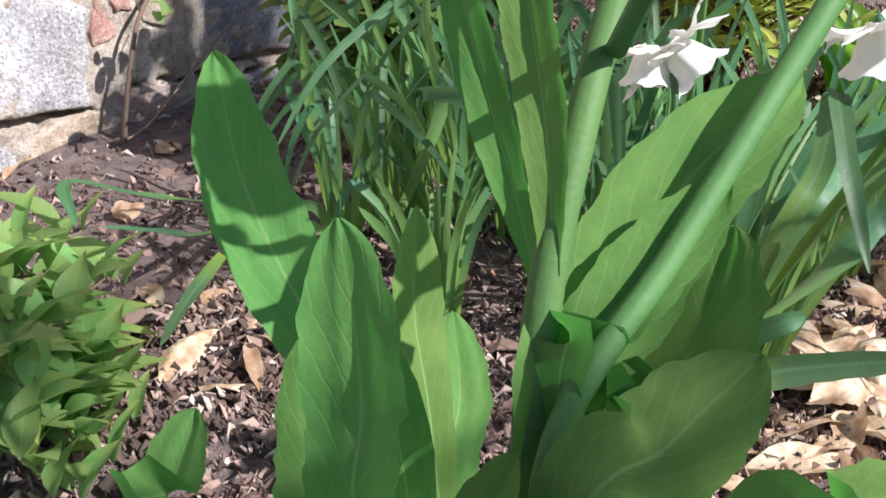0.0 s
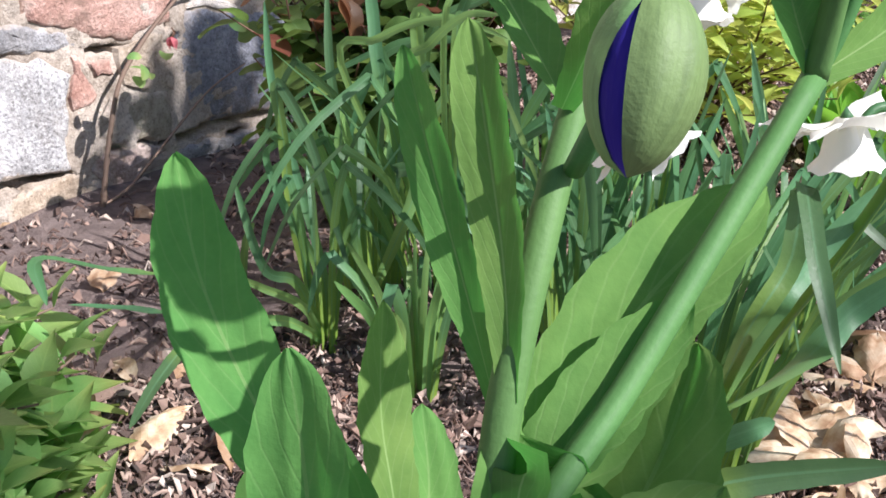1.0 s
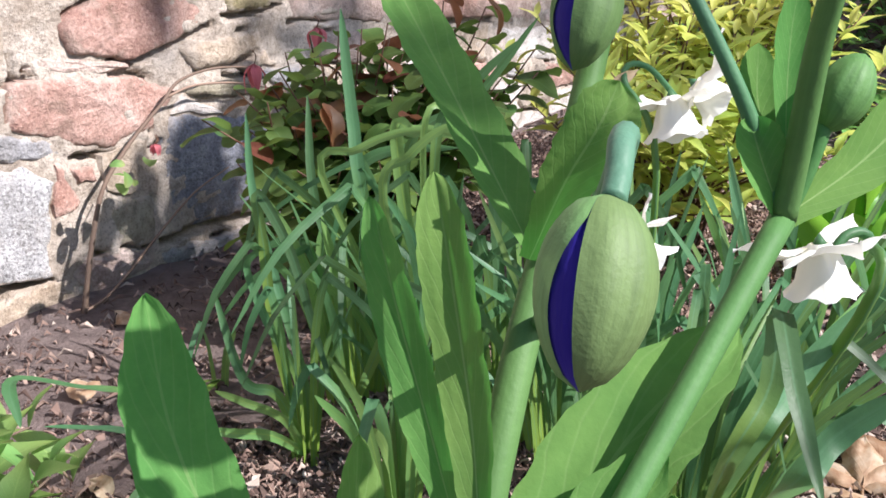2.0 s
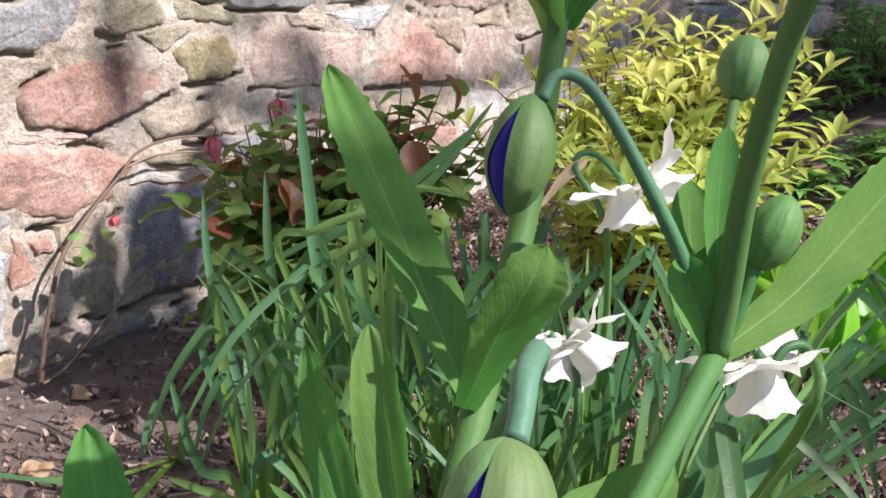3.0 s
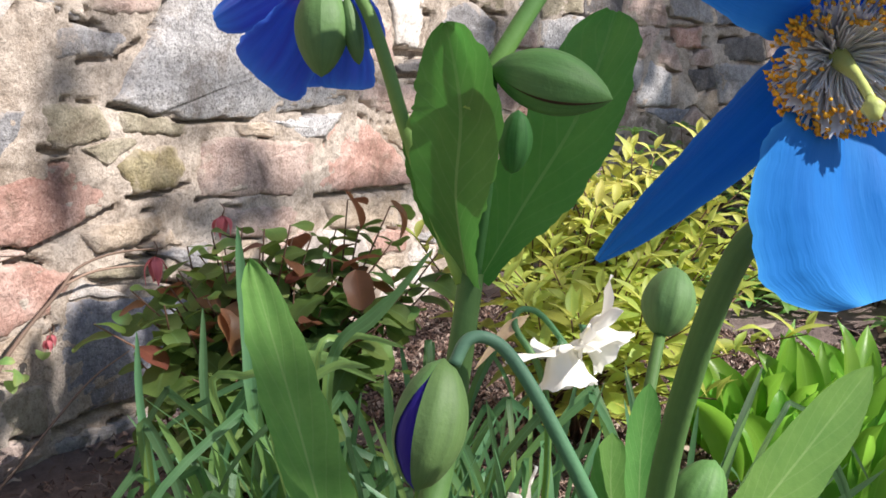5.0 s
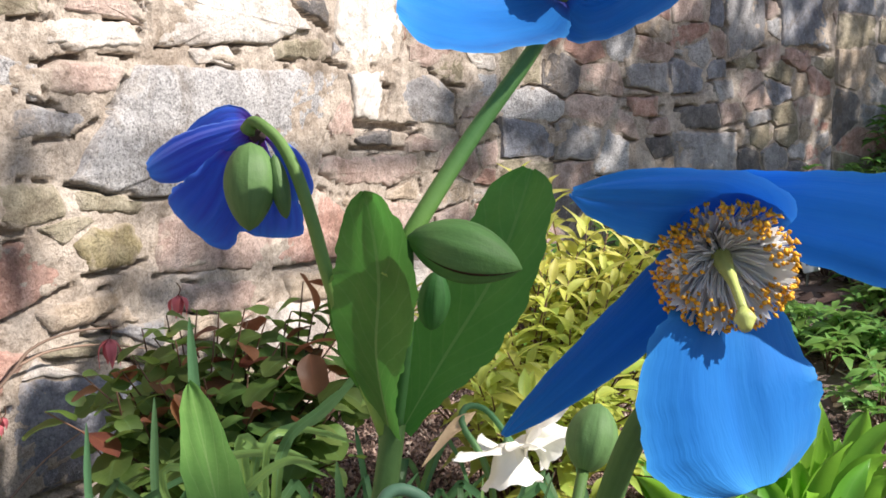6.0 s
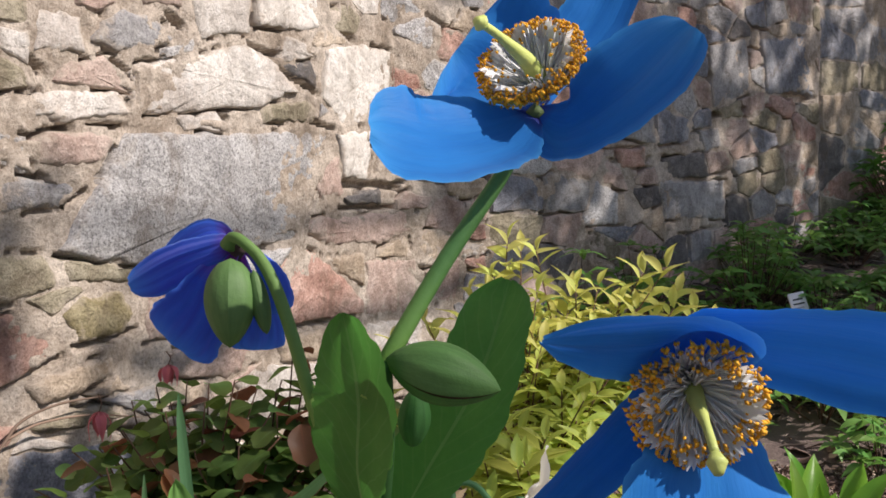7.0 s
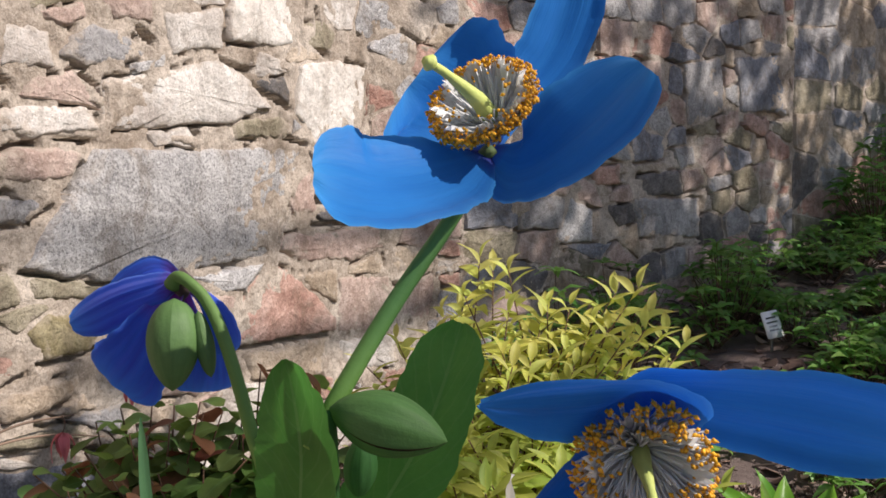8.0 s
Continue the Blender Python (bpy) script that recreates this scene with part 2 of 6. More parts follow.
def litter_material():
    m, nt, b, obj, uv = material("bark_litter", 0.85)
    rnd = nt.nodes.new("ShaderNodeNewGeometry").outputs["Random Per Island"]
    col = ramp(nt, rnd, [(0.0, (0.03, 0.022, 0.018)), (0.28, (0.11, 0.068, 0.055)), (0.52, (0.23, 0.145, 0.115)),
                         (0.72, (0.37, 0.255, 0.205)), (0.90, (0.48, 0.36, 0.295)), (0.98, (0.68, 0.58, 0.50)), (1.0, (0.33, 0.14, 0.08))])
    n = noise_tex(nt, obj, 220, 4)
    col = mix(nt, math_node(nt, "MULTIPLY", n, 0.45), col, (0.08, 0.05, 0.04))
    link(nt, col, b.inputs["Base Color"])
    bump(nt, n, 0.6, 0.002, b)
    return m


LITTER = litter_material()


def soil_material():
    m, nt, b, obj, uv = material("soil", 0.95)
    big, mid, fine = noise_tex(nt, obj, 3.0, 4), noise_tex(nt, obj, 28, 6, 0.7), noise_tex(nt, obj, 260, 5, 0.7)
    col = ramp(nt, mid, [(0.32, (0.100, 0.073, 0.068)), (0.5, (0.25, 0.193, 0.178)), (0.68, (0.41, 0.325, 0.30))])
    col = mix(nt, big, col, (0.26, 0.192, 0.175))
    spots = ramp(nt, fine, [(0.60, (0.0, 0.0, 0.0)), (0.68, (1, 1, 1))])
    col = mix(nt, math_node(nt, "MULTIPLY", spots, 0.45), col, (0.36, 0.26, 0.20))
    link(nt, col, b.inputs["Base Color"])
    h = math_node(nt, "ADD", math_node(nt, "MULTIPLY", mid, 1.5), fine)
    bump(nt, h, 1.0, 0.012, b)
    return m


SOIL = soil_material()


def stone_material(name, a, b_, c, rough=0.9, wash=0.6, grain=0.4, edge=True):
    """Weathered stone: broad patches, mottling, grain, stains, and lime pointing smeared over its edge."""
    m, nt, b, obj, uv = material(name, rough)
    b.inputs["Specular IOR Level"].default_value = 0.25
    big, mid = noise_tex(nt, obj, 6, 5, 0.65, 0.6), noise_tex(nt, obj, 36, 7, 0.72)
    fine = noise_tex(nt, obj, 230, 4, 0.7)
    col = ramp(nt, big, [(0.34, a), (0.50, b_), (0.66, c)])
    dark = ramp(nt, mid, [(0.34, (1, 1, 1)), (0.50, (0, 0, 0))])
    col = mix(nt, math_node(nt, "MULTIPLY", dark, 0.45), col, tuple(v * 0.6 for v in a))
    light = ramp(nt, mid, [(0.52, (0, 0, 0)), (0.68, (1, 1, 1))])
    col = mix(nt, math_node(nt, "MULTIPLY", light, 0.45), col, tuple(min(0.85, v * 1.25 + 0.02) for v in c))
    pits = ramp(nt, fine, [(0.40, (1, 1, 1)), (0.46, (0, 0, 0))])
    col = mix(nt, math_node(nt, "MULTIPLY", pits, grain), col, tuple(v * 0.40 for v in a))
    flecks = ramp(nt, fine, [(0.56, (0, 0, 0)), (0.63, (1, 1, 1))])
    col = mix(nt, math_node(nt, "MULTIPLY", flecks, grain * 0.6), col, tuple(min(0.88, v * 1.3 + 0.04) for v in c))
    # brown stains, and faint runs of rain down the face
    stain = ramp(nt, noise_tex(nt, obj, 11, 8, 0.74, 0.8), [(0.36, (1, 1, 1)), (0.48, (0, 0, 0))])
    col = mix(nt, math_node(nt, "MULTIPLY", stain, 0.5), col, (0.17, 0.13, 0.095))
    mp = nt.nodes.new("ShaderNodeMapping")
    mp.inputs["Scale"].default_value = (14, 14, 2.4)
    link(nt, obj, mp.inputs[0])
    run = noise_tex(nt, mp.outputs[0], 1.3, 6, 0.7)
    col = mix(nt, math_node(nt, "MULTIPLY", ramp(nt, run, [(0.36, (1, 1, 1)), (0.48, (0, 0, 0))]), 0.22), col, (0.17, 0.145, 0.12))
    if edge:
        sep = nt.nodes.new("ShaderNodeSeparateXYZ")
        link(nt, uv, sep.inputs[0])
        near = math_node(nt, "SUBTRACT", noise_tex(nt, obj, 30, 6, 0.7, 0.5), math_node(nt, "MULTIPLY", sep.outputs[1], 0.42))
        near = ramp(nt, near, [(0.40, (0, 0, 0)), (0.50, (1, 1, 1))])
        col = mix(nt, math_node(nt, "MULTIPLY", near, wash), col, mix(nt, mid, (0.34, 0.27, 0.215), (0.68, 0.60, 0.52)))
    hsv = nt.nodes.new("ShaderNodeHueSaturation")
    rnd = nt.nodes.new("ShaderNodeObjectInfo").outputs["Random"]
    link(nt, math_node(nt, "ADD", math_node(nt, "MULTIPLY", rnd, 0.24), 0.88), hsv.inputs["Value"])
    link(nt, col, hsv.inputs["Color"])
    link(nt, hsv.outputs[0], b.inputs["Base Color"])
    h = math_node(nt, "ADD", math_node(nt, "MULTIPLY", mid, 1.4), math_node(nt, "MULTIPLY", fine, 0.4))
    bump(nt, h, 0.8, 0.008, b)
    return m


STONES = {
    "grey": stone_material("grey_granite", (0.22, 0.215, 0.22), (0.35, 0.34, 0.35), (0.48, 0.47, 0.475)),
    "pale": stone_material("pale_granite", (0.50, 0.44, 0.40), (0.66, 0.605, 0.56), (0.78, 0.735, 0.69)),
    "white": stone_material("bleached_granite", (0.62, 0.57, 0.52), (0.78, 0.73, 0.68), (0.84, 0.80, 0.76), grain=0.25),
    "rose": stone_material("rose_granite", (0.36, 0.25, 0.21), (0.52, 0.39, 0.34), (0.66, 0.54, 0.485)),
    "pink": stone_material("pink_sandstone", (0.35, 0.19, 0.15), (0.51, 0.315, 0.26), (0.64, 0.46, 0.40), wash=0.3),
    "blue": stone_material("blue_whinstone", (0.15, 0.155, 0.185), (0.26, 0.27, 0.315), (0.42, 0.425, 0.46), wash=0.3),
    "olive": stone_material("lichened_stone", (0.19, 0.16, 0.11), (0.30, 0.265, 0.19), (0.45, 0.40, 0.31), wash=0.5),
    "moss": stone_material("mossy_stone", (0.15, 0.125, 0.06), (0.26, 0.215, 0.115), (0.38, 0.33, 0.21), wash=0.4),
    "buff": stone_material("buff_sandstone", (0.36, 0.275, 0.20), (0.52, 0.42, 0.325), (0.65, 0.55, 0.45)),
    "cool": stone_material("speckled_granite", (0.38, 0.37, 0.375), (0.52, 0.505, 0.51), (0.66, 0.645, 0.645), wash=0.35, grain=0.75),
    "slate": stone_material("dark_slate", (0.09, 0.085, 0.09), (0.16, 0.15, 0.15), (0.25, 0.235, 0.23), wash=0.25),
}
MORTAR = stone_material("lime_mortar", (0.33, 0.265, 0.21), (0.49, 0.415, 0.35), (0.66, 0.58, 0.505), edge=False)


# ---- mesh helpers ----


def root(name, base, label, category, group="", kind=""):
    ob = new(name)
    ob.location = base
    ob.empty_display_size = 0.02
    bpy.context.view_layer.update()
    return tagged(ob, label, category, group, kind)


def origin(ob):
    while ob.parent:
        ob = ob.parent
    return Vector(ob.location)


def mesh_of(verts, faces, uvs=None, mat=None, smooth=True):
    me = bpy.data.meshes.new("mesh")
    me.from_pydata([tuple(v) for v in verts], [], faces)
    if uvs is not None:
        layer = me.uv_layers.new(name="UVMap")
        idx = np.empty(len(me.loops), int)
        me.loops.foreach_get("vertex_index", idx)
        layer.data.foreach_set("uv", np.asarray(uvs, float)[idx].ravel())
    if mat:
        me.materials.append(mat)
    if smooth:
        me.polygons.foreach_set("use_smooth", [True] * len(me.polygons))
    me.update()
    return me


def part(name, geo, mat, parent, label=""):
    """Links a mesh, made in world coordinates, as one object under a thing or a part."""
    verts, faces, uvs = geo
    o = origin(parent)
    me = mesh_of([Vector(v) - o for v in verts], faces, uvs, mat)
    ob = new(name, me)
    ob.parent = parent
    return tagged(ob, label)


def single(name, geo, mat, label, category, group="", kind="", smooth=True):
    """A thing that is one mesh, its origin at its lowest middle."""
    verts, faces, uvs = geo
    vs = np.array([tuple(v) for v in verts])
    o = Vector((*((vs.min(0) + vs.max(0)) / 2)[:2], vs[:, 2].min()))
    ob = new(name, mesh_of([Vector(v) - o for v in verts], faces, uvs, mat, smooth))
    ob.location = o
    return tagged(ob, label, category, group, kind)


def join(geos):
    verts, faces, uvs = [], [], []
    for v, f, u in geos:
        k = len(verts)
        verts += list(v)
        faces += [tuple(i + k for i in q) for q in f]
        uvs += list(u)
    return verts, faces, uvs


def curve(points, v):
    """A point at v, 0 to 1, on a smooth line through the points."""
    n = len(points) - 1
    k = min(int(v * n), n - 1)
    s = v * n - k
    p1, p2 = Vector(points[k]), Vector(points[k + 1])
    p0 = Vector(points[k - 1]) if k else p1 * 2 - p2
    p3 = Vector(points[k + 2]) if k + 2 <= n else p2 * 2 - p1
    return 0.5 * ((2 * p1) + (p2 - p0) * s + (2 * p0 - 5 * p1 + 4 * p2 - p3) * s * s + (3 * p1 - p0 - 3 * p2 + p3) * s**3)


VIEW = Vector((-0.82, -0.55, 0.20))
LANCE = ([0, 0.15, 0.4, 0.65, 0.82, 0.93, 0.98, 1], [0.34, 0.52, 0.88, 1.0, 0.88, 0.56, 0.26, 0.03])
OVATE = ([0, 0.04, 0.18, 0.38, 0.62, 0.84, 1], [0.05, 0.10, 0.72, 1.0, 0.80, 0.36, 0.01])
ROUND = ([0, 0.04, 0.15, 0.45, 0.75, 0.92, 1], [0.06, 0.12, 0.70, 1.0, 0.88, 0.50, 0.08])
STRAP = ([0, 0.1, 0.5, 0.85, 0.95, 1], [0.75, 0.9, 1.0, 0.75, 0.45, 0.08])
TAPER = ([0, 0.1, 0.3, 0.55, 0.78, 0.92, 1], [0.4, 0.75, 1.0, 0.92, 0.62, 0.36, 0.08])
FAN = ([0, 0.12, 0.35, 0.62, 0.86, 0.94, 0.98, 1], [0.14, 0.24, 0.50, 0.80, 1.0, 0.98, 0.86, 0.62])
OBOVATE = ([0, 0.1, 0.3, 0.55, 0.75, 0.85, 0.92, 0.96, 0.985, 1], [0.16, 0.32, 0.68, 0.93, 1.0, 0.96, 0.84, 0.70, 0.55, 0.38])


def blade(points, width, normal=VIEW, profile=LANCE, cup=0.15, ripple=0.0, twist=0.0, seed=0, nv=14, nu=6, waves=9.0, ragged=0.03, pleat=0.0):
    """A leaf or petal along a smooth line: width in metres, its face towards normal, its edges lifted by cup."""
    verts, uvs, faces = [], [], []
    rng = random.Random(seed)
    ph = [rng.uniform(0, 6.28) for _ in range(4)]
    normal = Vector(normal).normalized()
    length = sum((Vector(points[k + 1]) - Vector(points[k])).length for k in range(len(points) - 1))
    for j in range(nv + 1):
        v = j / nv
        c = curve(points, v)
        t = (curve(points, min(1, v + 0.02)) - curve(points, max(0, v - 0.02))).normalized()
        side = t.cross(normal)
        if side.length < 1e-4:
            side = t.orthogonal()
        side.normalize()
        up = side.cross(t).normalized()
        if twist:
            q = Matrix.Rotation(twist * v, 3, t)
            side, up = q @ side, q @ up
        w = width / 2 * float(np.interp(v, *profile))
        for i in range(nu + 1):
            u = 2 * i / nu - 1
            edge = 1 + ragged * math.sin(waves * 5 * v + ph[0] + (2 if u > 0 else 0)) * abs(u) + ragged * 0.7 * math.sin(waves * 11 * v + ph[3])
            lift = cup * width * u * u * 0.5 * float(np.interp(v, *profile))
            rip = ripple * width * (abs(u) ** 1.5) * math.sin(waves * v + ph[1] + (1.9 if u > 0 else 0))
            rip += pleat * width * v * (1 - v ** 5) * float(np.interp(v, *profile)) * (0.55 * math.sin(7 * u + ph[2] + 1.5 * v) + 0.35 * math.sin(15 * u + ph[0] - 2.5 * v) + 0.25 * math.sin(26 * u + ph[1]))
            if pleat:
                rip -= 1.6 * pleat * width * v * (1 - v ** 5) * math.exp(-(u * 7) ** 2)
            rip += 0.25 * ripple * width * math.sin(7 * u + ph[2]) * v
            verts.append(c + side * (u * w * edge) + up * (lift + rip))
            uvs.append(((u + 1) / 2, v))
    m = nu + 1
    for j in range(nv):
        for i in range(nu):
            a = j * m + i
            faces.append((a, a + 1, a + m + 1, a + m))
    return verts, faces, uvs


def tube(points, radii, n=8, steps=None, wobble=0.0, seed=0):
    """A tapering round stem through the points; radii at even steps along it."""
    steps = steps or 5 * (len(points) - 1)
    verts, uvs, faces = [], [], []
    rng = random.Random(seed)
    side = None
    for j in range(steps + 1):
        v = j / steps
        c = curve(points, v)
        t = (curve(points, min(1, v + 0.02)) - curve(points, max(0, v - 0.02))).normalized()
        side = (side - t * side.dot(t)) if side else t.orthogonal()
        side.normalize()
        up = t.cross(side)
        r = float(np.interp(v, np.linspace(0, 1, len(radii)), radii)) * (1 + wobble * rng.uniform(-1, 1))
        for i in range(n):
            a = 2 * math.pi * i / n
            verts.append(c + (side * math.cos(a) + up * math.sin(a)) * r)
            uvs.append((i / n, v))
    for j in range(steps):
        for i in range(n):
            a, b = j * n + i, j * n + (i + 1) % n
            faces.append((a, b, b + n, a + n))
    faces.append(tuple(range(n))[::-1])
    faces.append(tuple(range(steps * n, steps * n + n)))
    return verts, faces, uvs


def pod(base, tip, width, a0=0.0, a1=2 * math.pi, shape=(1.0, 1.8), swell=1.0, ridges=0.0, ref=VIEW, nv=16, nu=20, skew=0.0, gape=0.0, flare=0.0):
    """A bud-shaped shell from base to tip between two angles round its axis (0 faces ref)."""
    base, tip = Vector(base), Vector(tip)
    ax = tip - base
    length = ax.length
    ax.normalize()
    front = (Vector(ref) - ax * Vector(ref).dot(ax)).normalized()
    side = ax.cross(front)
    verts, uvs, faces = [], [], []
    for j in range(nv + 1):
        v = j / nv
        r = width / 2 * swell * max(0.015, math.sin(math.pi * min(1, max(0, v**shape[0]))) ** (1 / shape[1]))
        for i in range(nu + 1):
            g = max(0.0, math.sin(math.pi * min(1, max(0, (v - 0.16) / 0.90)))) ** 0.9 * (0.35 + 0.9 * v)
            g = gape * (g * (1 - flare) + 1.3 * flare * max(0.0, (v - 0.2) / 0.8) ** 0.8)
            a = a0 + g + (a1 - a0 - g) * i / nu
            a += skew * (v - 0.5) * (1 - abs(2 * i / nu - 1))
            rr = r * (1 + ridges * math.cos(9 * a) * math.sin(math.pi * v))
            verts.append(base + ax * (length * v) + (front * math.cos(a) + side * math.sin(a)) * rr)
            uvs.append((i / nu, v))
    m = nu + 1
    for j in range(nv):
        for i in range(nu):
            k = j * m + i
            faces.append((k, k + 1, k + m + 1, k + m))
    return verts, faces, uvs


def blob(c, r, ax=None, long=1.0):
    """A small six-pointed grain, drawn out along ax."""
    c = Vector(c)
    ax = Vector(ax or (0, 0, 1)).normalized()
    s = ax.orthogonal().normalized()
    t = ax.cross(s)
    verts = [c + ax * r * long, c - ax * r * long]
    for k in range(5):
        a = 2 * math.pi * k / 5
        verts.append(c + (s * math.cos(a) + t * math.sin(a)) * r)
    faces = [(0, 2 + k, 2 + (k + 1) % 5) for k in range(5)] + [(1, 2 + (k + 1) % 5, 2 + k) for k in range(5)]
    return verts, faces, [(0.5, 0.5)] * 7


def V(*a):
    return Vector(a)


# ---- ground ----
WALL_Y = 1.15


def ground_z(x, y):
    near = math.exp(-((x - 0.7) ** 2 + (y - 0.4) ** 2) / 4)
    z = 0.030 * noise.noise(V(x * 1.7, y * 1.7, 0.3)) * near + 0.011 * noise.noise(V(x * 9, y * 9, 1.3)) * near
    z += 0.045 * math.exp(-((x - 0.62) ** 2 + (y - 0.10) ** 2) / 0.05)
    u = min(max(x - 1.5, 0), 3.2)
    return z + 0.15 * u * u / (u + 0.5)


def make_ground():
    def axis(mid, inner, step, reach):
        a = list(np.arange(mid - inner, mid + inner + 1e-6, step))
        s, p = step, mid + inner
        while p < reach:
            s *= 1.35
            p += s
            a = [2 * mid - p] + a + [p]
        return a
    xs, ys = axis(1.4, 1.7, 0.022, 900), axis(0.35, 0.85, 0.022, 900)
    verts = [(x, y, ground_z(x, y)) for y in ys for x in xs]
    m = len(xs)
    faces = [(j * m + i, j * m + i + 1, (j + 1) * m + i + 1, (j + 1) * m + i) for j in range(len(ys) - 1) for i in range(m - 1)]
    ob = new("ground", mesh_of(verts, faces, None, SOIL))
    tagged(ob, "dark brown garden soil with bark and leaf litter", "soil", kind="structure")


make_ground()

# ---- stone wall ----
WALL_TOP, WALL_W, WALL_E = 2.6, -1.6, 9.0
BEND_X, BEND = 2.10, radians(18)


def on_wall(s, y, z):
    """A place s metres along the wall, which turns in a little past the corner."""
    if s <= BEND_X:
        return (s, y, z)
    f, d = s - BEND_X, y - WALL_Y
    return (BEND_X + f * math.cos(BEND) + d * math.sin(BEND), WALL_Y - f * math.sin(BEND) + d * math.cos(BEND), z)


def W_box(a, b):
    (x0, z1), (x1, z0) = a, b
    return [(x0, z0), (x1, z0), (x1, z1), (x0, z1)]


HEROES, CRACKS = [], []


def big_stone(colour, *corners):
    """A stone that stands out in the wall, by its corners along the wall and up it."""
    HEROES.append((colour, corners))


def crack(width, *places):
    """An open joint, where the pointing has fallen out."""
    for p, q in zip(places, places[1:]):
        CRACKS.append((width, p, q))


# upper courses, the large granite block, the courses beside and below it, the foot, the shaded stretch
big_stone("cool", (1.245, 0.664), (1.492, 0.664), (1.839, 0.678), (1.784, 0.577), (1.715, 0.529), (1.718, 0.469), (1.453, 0.455), (1.266, 0.455), (1.102, 0.489), (1.179, 0.568))
big_stone("pale", (1.273, 0.767), (1.410, 0.793), (1.561, 0.826), (1.618, 0.811), (1.713, 0.750), (1.572, 0.710), (1.282, 0.690))
big_stone("white", (1.814, 0.843), (1.965, 0.869), (2.090, 0.859), (2.082, 0.759), (2.055, 0.700), (1.871, 0.688), (1.790, 0.744))
big_stone("slate", (1.652, 0.797), (1.769, 0.817), (1.792, 0.788), (1.781, 0.754))
big_stone("grey", (1.183, 0.790), (1.202, 0.827), (1.259, 0.852), (1.314, 0.850), (1.390, 0.816), (1.280, 0.782))
big_stone("white", (1.586, 0.859), (1.580, 0.913), (1.633, 0.981), (1.882, 1.022), (1.891, 0.901), (1.755, 0.863))
big_stone("rose", (1.250, 0.909), (1.396, 0.942), (1.395, 0.869), (1.296, 0.860))
big_stone("olive", (1.592, 0.718), (1.751, 0.739), (1.854, 0.688), (1.591, 0.687))
big_stone("rose", (1.071, 0.649), (1.130, 0.665), (1.194, 0.665), (1.227, 0.656), (1.205, 0.618), (1.138, 0.606), (1.069, 0.616))
big_stone("pale", (1.074, 0.713), (1.175, 0.725), (1.248, 0.722), (1.270, 0.693), (1.131, 0.673), (1.072, 0.679))
big_stone("pale", (1.076, 0.768), (1.079, 0.837), (1.175, 0.829), (1.175, 0.775))
big_stone("grey", (1.004, 0.596), (1.068, 0.600), (1.127, 0.588), (1.163, 0.571), (1.125, 0.550), (1.002, 0.550))
big_stone("pink", (1.601, 0.378), (1.693, 0.462), (1.779, 0.431), (1.936, 0.322), (1.930, 0.291), (1.697, 0.301), (1.590, 0.310))
big_stone("rose", (1.741, 0.476), (1.758, 0.505), (2.138, 0.503), (2.155, 0.453), (2.047, 0.434), (1.820, 0.446))
big_stone("olive", (1.092, 0.479), (1.175, 0.475), (1.266, 0.450), (1.259, 0.429), (1.100, 0.440))
big_stone("olive", (0.978, 0.497), (1.083, 0.489), (1.112, 0.444), (1.011, 0.425), (0.979, 0.438))
big_stone("moss", (1.099, 0.397), (1.143, 0.421), (1.224, 0.426), (1.259, 0.383), (1.233, 0.352), (1.139, 0.350))
big_stone("pink", (0.828, 0.359), (0.851, 0.375), (0.966, 0.408), (1.052, 0.418), (1.107, 0.382), (1.105, 0.345), (1.033, 0.318), (0.957, 0.300), (0.845, 0.318))
big_stone("rose", (1.280, 0.417), (1.320, 0.431), (1.603, 0.404), (1.592, 0.304), (1.407, 0.329), (1.276, 0.333))
big_stone("buff", (1.032, 0.309), (1.138, 0.326), (1.222, 0.324), (1.221, 0.303), (1.147, 0.278), (1.060, 0.275))
big_stone("buff", (1.152, 0.273), (1.221, 0.298), (1.244, 0.265), (1.175, 0.261))
big_stone("olive", (1.034, 0.248), (1.124, 0.263), (1.228, 0.249), (1.242, 0.219), (1.068, 0.233))
big_stone("rose", (1.335, 0.311), (1.549, 0.297), (1.565, 0.253), (1.481, 0.234), (1.333, 0.265))
big_stone("pale", (1.497, 0.225), (1.564, 0.247), (1.751, 0.220), (1.771, 0.141), (1.597, 0.128), (1.528, 0.162))
big_stone("pink", (0.754, 0.296), (0.852, 0.297), (1.018, 0.274), (1.028, 0.250), (0.985, 0.207), (0.889, 0.190), (0.745, 0.235))
big_stone("blue", (0.988, 0.223), (1.189, 0.197), (1.302, 0.165), (1.429, 0.100), (1.411, 0.029), (1.135, 0.058), (1.027, 0.048), (0.970, 0.078))
big_stone("slate", (1.843, 0.545), (2.022, 0.559), (2.027, 0.522), (1.860, 0.524))
big_stone("white", (1.850, 0.675), (1.997, 0.687), (1.974, 0.570), (1.871, 0.581))
big_stone("grey", (2.022, 0.655), (2.172, 0.686), (2.246, 0.637), (2.247, 0.566), (2.034, 0.573))
big_stone("rose", (1.950, 0.404), (2.157, 0.392), (2.158, 0.261), (1.949, 0.282))
big_stone("cool", (0.650, 0.203), (0.763, 0.196), (0.800, 0.170), (0.779, 0.040), (0.720, 0.041), (0.622, 0.053))
big_stone("grey", (0.658, 0.248), (0.785, 0.231), (0.832, 0.202), (0.829, 0.184), (0.651, 0.208))
big_stone("pink", (0.821, 0.181), (0.872, 0.171), (0.873, 0.145), (0.833, 0.152))
big_stone("olive", (0.876, 0.130), (0.963, 0.112), (0.962, 0.043), (0.888, 0.052))
